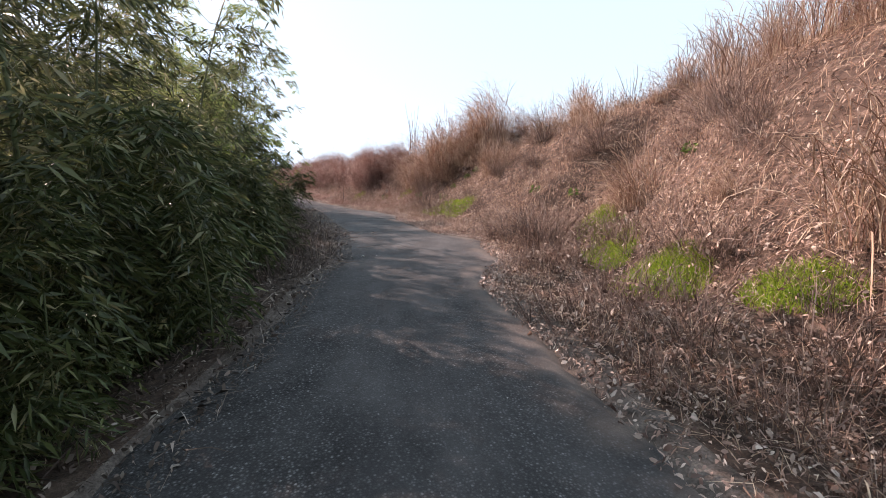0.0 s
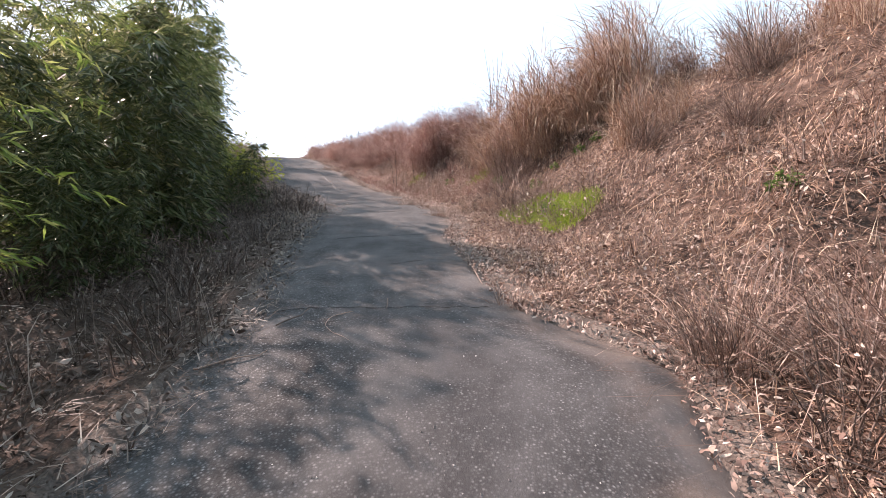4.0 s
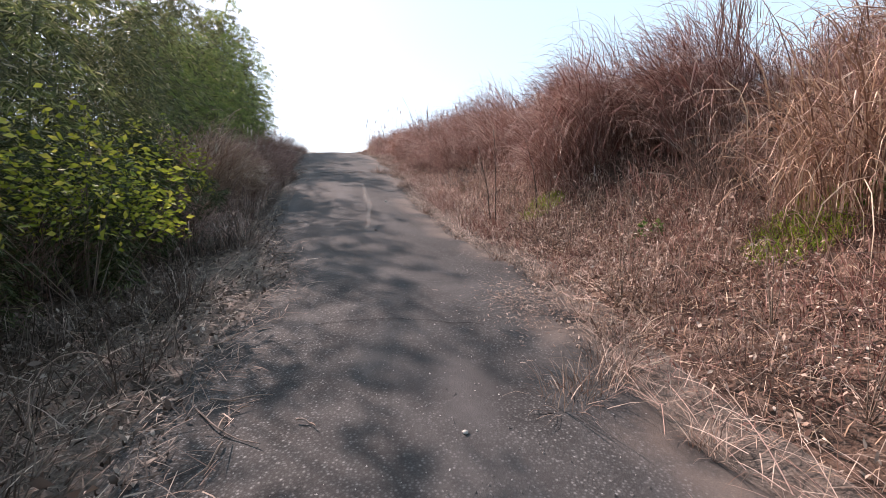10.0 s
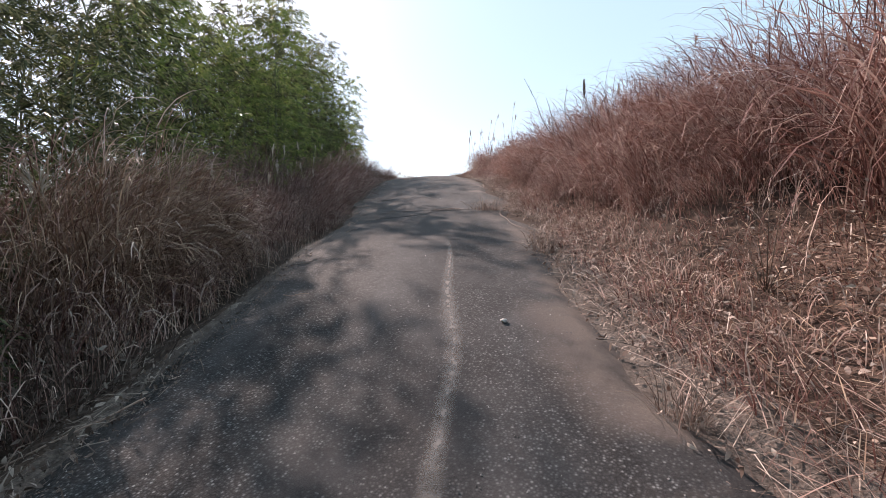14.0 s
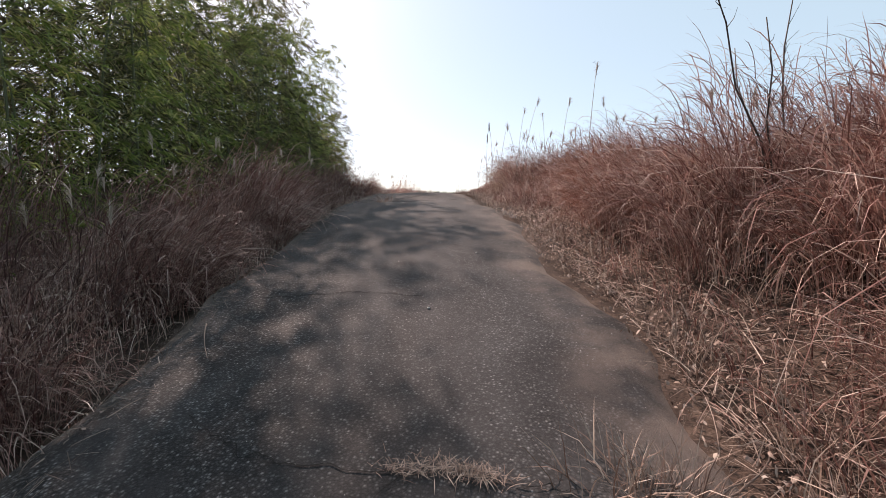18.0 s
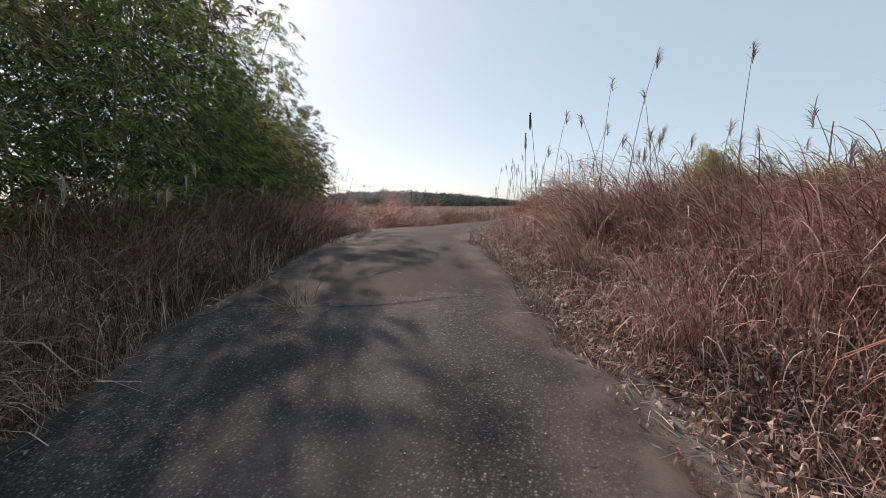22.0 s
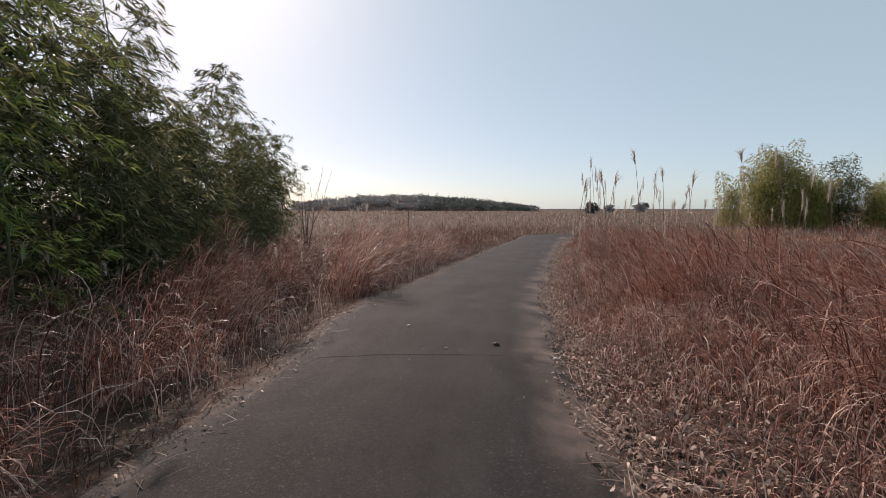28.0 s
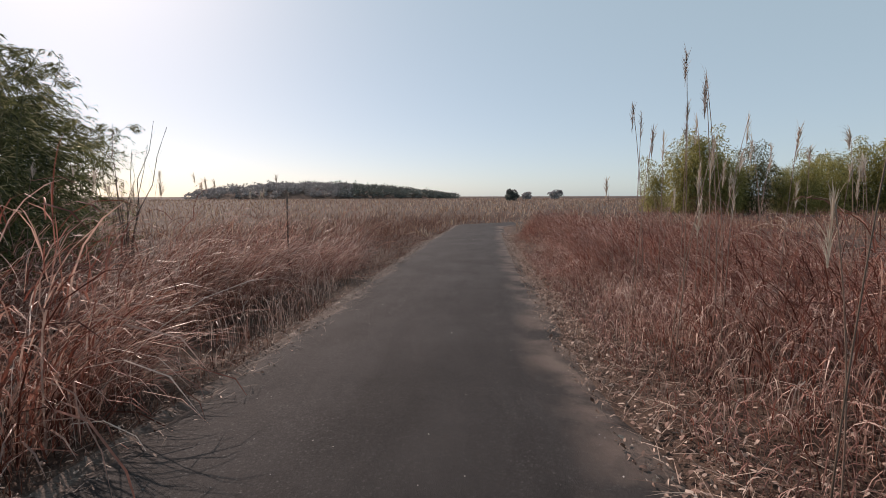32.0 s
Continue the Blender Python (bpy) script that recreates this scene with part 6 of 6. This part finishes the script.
def sticks():
    rng = np.random.default_rng(59)
    stick("vine", "long pale dead vine trailing over the asphalt", "", [(0.95, 33.3), (1.0, 32.7), (1.2, 32.2), (1.35, 31.6), (1.75, 31.2)], 0.008, STRAW, 1, 0.03)
    stick("twig", "long pale stick along the lane's edge", "fallen twigs", [(4.15, 12.9), (4.0, 12.0), (3.95, 11.3)], 0.011, STRAW, 2, 0.02)
    for k, way in enumerate(([(2.58, 10.61), (2.43, 10.59), (2.34, 10.45), (2.35, 10.3), (2.47, 10.14), (2.55, 10.05)], [(3.33, 15.1), (3.25, 15.0), (3.24, 14.89), (3.27, 14.79)],
                              [(-3.5, 42.61), (-3.48, 42.81), (-3.34, 42.91), (-3.16, 42.8)], [(-1.85, 43.39), (-2.06, 43.24), (-2.08, 43.04), (-2.03, 42.95)], [(-2.9, 46.0), (-3.02, 46.15), (-2.96, 46.35), (-2.8, 46.4)])):
        stick("vine", "curled pale dead stalk lying on the asphalt", "curled stalks", way, 0.0042, STRAW, 130 + k, 0.004, 0.006)
    for k, way in enumerate(([(1.54, 19.29), (1.85, 18.99), (2.14, 18.87)], [(1.9, 18.93), (1.92, 18.73), (1.87, 18.57)], [(0.97, 19.04), (0.88, 19.44), (0.95, 19.59)], [(0.75, 19.79), (1.3, 19.34), (1.4, 19.22)],
                              [(2.22, 19.11), (2.31, 19.1), (2.37, 19.04)], [(1.59, 19.34), (1.83, 19.34), (2.0, 19.4)], [(-1.02, 20.59), (-0.53, 20.37), (-0.03, 20.03)], [(1.82, 19.03), (1.79, 19.17), (1.9, 19.28)],
                              [(1.2, 18.81), (1.26, 18.99), (1.5, 19.06), (1.56, 19.22)], [(-2.7, 33.78), (-2.6, 33.46), (-2.11, 32.92)], [(-2.62, 34.63), (-2.42, 34.37), (-2.06, 34.03)])):
        stick("twig", "bent dry twig on the gravelly edge of the asphalt", "fallen twigs", way, 0.0065, STRAW if k % 3 else BARK, 160 + k, 0.012)
    for k, way in enumerate(([(2.88, 10.88), (2.86, 10.58)], [(1.5, 9.8), (1.84, 9.89), (1.99, 9.96)], [(4.43, 15.65), (4.43, 15.2)], [(-0.5, 26.5), (-0.7, 26.1), (-1.1, 25.8)], [(-1.31, 25.73), (-0.85, 25.03), (-0.82, 24.73)],
                              [(4.9, 23.5), (4.5, 22.4)], [(4.45, 22.3), (4.2, 21.7)])):
        stick("twig", "pale dry stick at the lane's edge", "fallen twigs", way, 0.008, STRAW if k % 2 else BARK, 140 + k, 0.015)
    # dead vines that loop over the brush at the grove's foot
    for k in range(64):
        y = rng.uniform(6, 29)
        x = float(road_left(y)) - rng.uniform(0.0, 2.6)
        n = 14
        a = rng.uniform(0, 6.28) + np.cumsum(rng.normal(0.12, 0.5, n))
        step = rng.uniform(0.05, 0.11)
        px, py = x + np.cumsum(step * np.cos(a)), y + np.cumsum(step * np.sin(a))
        pz = land(px, py) + 0.03 + rng.uniform(0.05, 0.42) * np.sin(np.linspace(0, np.pi, n)) * np.abs(np.sin(np.linspace(0, 3.5, n) + k))
        pz = np.where(px > road_left(py), np.maximum(pz, road_top(px, py) + 0.015), pz)
        ob = new("vine", mesh_of("vine", *tube(np.stack([px, py, pz], 1), np.linspace(0.006, 0.0025, n), 4), [STRAW if k % 3 else BARK], smooth=True))
        tagged(ob, "looping pale dead vine over the brush at the grove's foot", "vine", "dead vines")
    for k in range(34):
        y = rng.uniform(6, 40)
        left = rng.uniform() < 0.65
        x = road_left(y) + rng.uniform(-0.9, 0.7) if left else road_right(y) - rng.uniform(-0.8, 0.4)
        a, r = rng.uniform(0, 6.28), rng.uniform(0.2, 0.55)
        stick("twig", "grey dry twig lying at the lane's edge", "fallen twigs", [(x, y), (x + r * 0.5 * math.cos(a), y + r * 0.5 * math.sin(a) + 0.05), (x + r * math.cos(a + 0.3), y + r * math.sin(a + 0.3))],
              rng.uniform(0.004, 0.008), STRAW if k % 2 else BARK, 10 + k)
    for k in range(16):
        y = rng.uniform(40, 60)
        left = rng.uniform() < 0.5
        x = road_left(y) + rng.uniform(-0.2, 0.3) if left else road_right(y) - rng.uniform(-0.2, 0.25)
        a, r = rng.uniform(0, 6.28), rng.uniform(0.2, 0.4)
        stick("twig", "curled pale stalk on the asphalt's edge", "fallen twigs", [(x, y), (x + r * 0.6 * math.cos(a), y + r * 0.6 * math.sin(a)), (x + r * math.cos(a + 0.9), y + r * math.sin(a + 0.9))], 0.005, STRAW, 60 + k)


sticks()


# ---- withered tangles over the lower bank, straw tufts at the lane's edge ----
def spread(firsts, spots, rng, lo, hi, lean=0):
    used = set()
    for x, y, pick in spots:
        s = rng.uniform(lo, hi)
        m = pose(x, y, float(surface(x, y)) - 0.02, rng.uniform(-8, 8), lean, rng.uniform(0, 360)) @ Matrix.Diagonal((s, s, s * rng.uniform(0.7, 1.3), 1))
        if pick in used:
            copy_thing(firsts[pick], m).matrix_world = m
        else:
            used.add(pick)
            firsts[pick].matrix_world = m
    discard(firsts, used)


def tangle_shape(rng, n, wide, tall):
    """Fine withered stems that rise, lean over one another and droop."""
    a, r = rng.uniform(0, 6.28, n), wide * rng.uniform(0, 1, n) ** 0.6
    base = np.stack([r * np.cos(a), r * np.sin(a), 0 * a - 0.04], 1)
    return ribbons(base, tall * rng.uniform(0.5, 1.5, n), a + rng.normal(0, 1.2, n), np.abs(rng.normal(0.5, 0.4, n)), rng.uniform(0.3, 2.2, n), 0.0055 * rng.uniform(0.5, 1.5, n), rng.uniform(-1, 1, n), 3)


def tangles():
    rng = np.random.default_rng(81)
    firsts = []
    for k in range(6):
        left = k >= 4
        ob = thing("dead_weed", "tangle of grey withered stems under the bamboo" if left else "matted tangle of pinkish-brown withered stems on the bank", "dead plants", "withered tangles")
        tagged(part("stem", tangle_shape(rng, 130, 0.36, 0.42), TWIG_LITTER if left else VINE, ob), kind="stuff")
        n = 70
        a, r = rng.uniform(0, 6.28, n), 0.5 * rng.uniform(0, 1, n) ** 0.6
        c = np.stack([r * np.cos(a), r * np.sin(a), rng.uniform(0.02, 0.36, n) * (1.1 - r)], 1)
        w = rng.normal(0, 1, (n, 3)) * [1, 1, 0.5]
        w /= np.linalg.norm(w, axis=1)[:, None]
        length = rng.uniform(0.03, 0.07, n)
        part("foliage", leaves(c, w, length, length * rng.uniform(0.3, 0.6, n), rng.uniform(-0.5, 0.6, n), rng), GREY_LITTER if left else LITTER, ob)
        firsts.append(ob)
    spots = []
    for k in range(390):
        if k < 90:
            y = rng.uniform(-3, 9.5)
            x = float(road_right(y)) + rng.uniform(0.35, 3.2)
        elif k < 245:
            y = rng.uniform(-3, 25)
            x = float(road_right(y)) + (1.0 if y < 16 else 0.6) + 6.5 * rng.uniform() ** 1.15
        else:
            y = rng.uniform(4, 27)
            x = float(road_left(y)) - rng.uniform(0.35, 3.6)
        spots.append((x, y, k % 4 if k < 245 else 4 + k % 2))
    spread(firsts, spots, rng, 0.7, 1.4, -12)

    tufts = []
    for k in range(3):
        ob = new("straw_tuft", mesh_of("straw_tuft", *tangle_shape(rng, 90, 0.16, 0.3), [STRAW]))
        tufts.append(tagged(ob, "pale dry straw tuft flattened at the asphalt's edge", "straw tuft", "straw tufts"))
    spots = [(4.45, 17.6, 0), (4.3, 18.2, 1), (4.55, 19.0, 2), (4.6, 10.8, 0), (2.35, 31.0, 1), (1.9, 31.6, 2), (1.2, 34.6, 0), (4.08, 10.76, 1), (3.85, 19.38, 0), (4.12, 19.56, 1), (4.35, 19.9, 2), (4.6, 20.4, 0), (0.5, 33.4, 1), (0.72, 33.42, 2), (0.85, 33.5, 0), (-3.82, 41.63, 1), (-1.6, 42.2, 2), (-1.5, 41.9, 0), (4.3, 16.75, 1), (4.55, 16.65, 2)]
    for k in range(30):
        y = rng.uniform(14, 46)
        spots.append((float(road_right(y)) + rng.normal(0.05, 0.18), y, k % 3))
    spread(tufts, spots, rng, 0.6, 1.2)

    shrub = thing("dead_shrub", "drooping brown dead shrub with a dark hollow on the bank", "shrub", "dead shrubs")
    tagged(part("stem", tangle_shape(rng, 420, 0.4, 1.15), VINE, shrub), kind="stuff")
    # The hollow's darkness is put into the colour of these inner stems.
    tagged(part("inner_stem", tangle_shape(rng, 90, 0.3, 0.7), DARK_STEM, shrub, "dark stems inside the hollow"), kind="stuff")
    spread([shrub], [(6.3, 17.0, 0), (6.9, 19.6, 0), (5.3, 7.7, 0), (5.6, 8.6, 0), (5.2, 9.3, 0), (6.0, 9.2, 0), (8.4, 12.6, 0), (9.0, 10.4, 0), (7.9, 14.2, 0), (8.8, 15.6, 0), (9.4, 13.5, 0), (7.4, 19.0, 0), (8.2, 8.2, 0), (8.8, 6.4, 0), (7.6, 5.0, 0), (7.3, 21.2, 0), (6.8, 22.6, 0), (7.9, 20.2, 0)], rng, 0.8, 1.15, -15)


VINE = plant("withered_vine", [(0.0, (0.075, 0.045, 0.037)), (0.5, (0.22, 0.145, 0.12)), (0.85, (0.38, 0.275, 0.23)), (1.0, (0.6, 0.49, 0.42))], thin=0.1)
tangles()
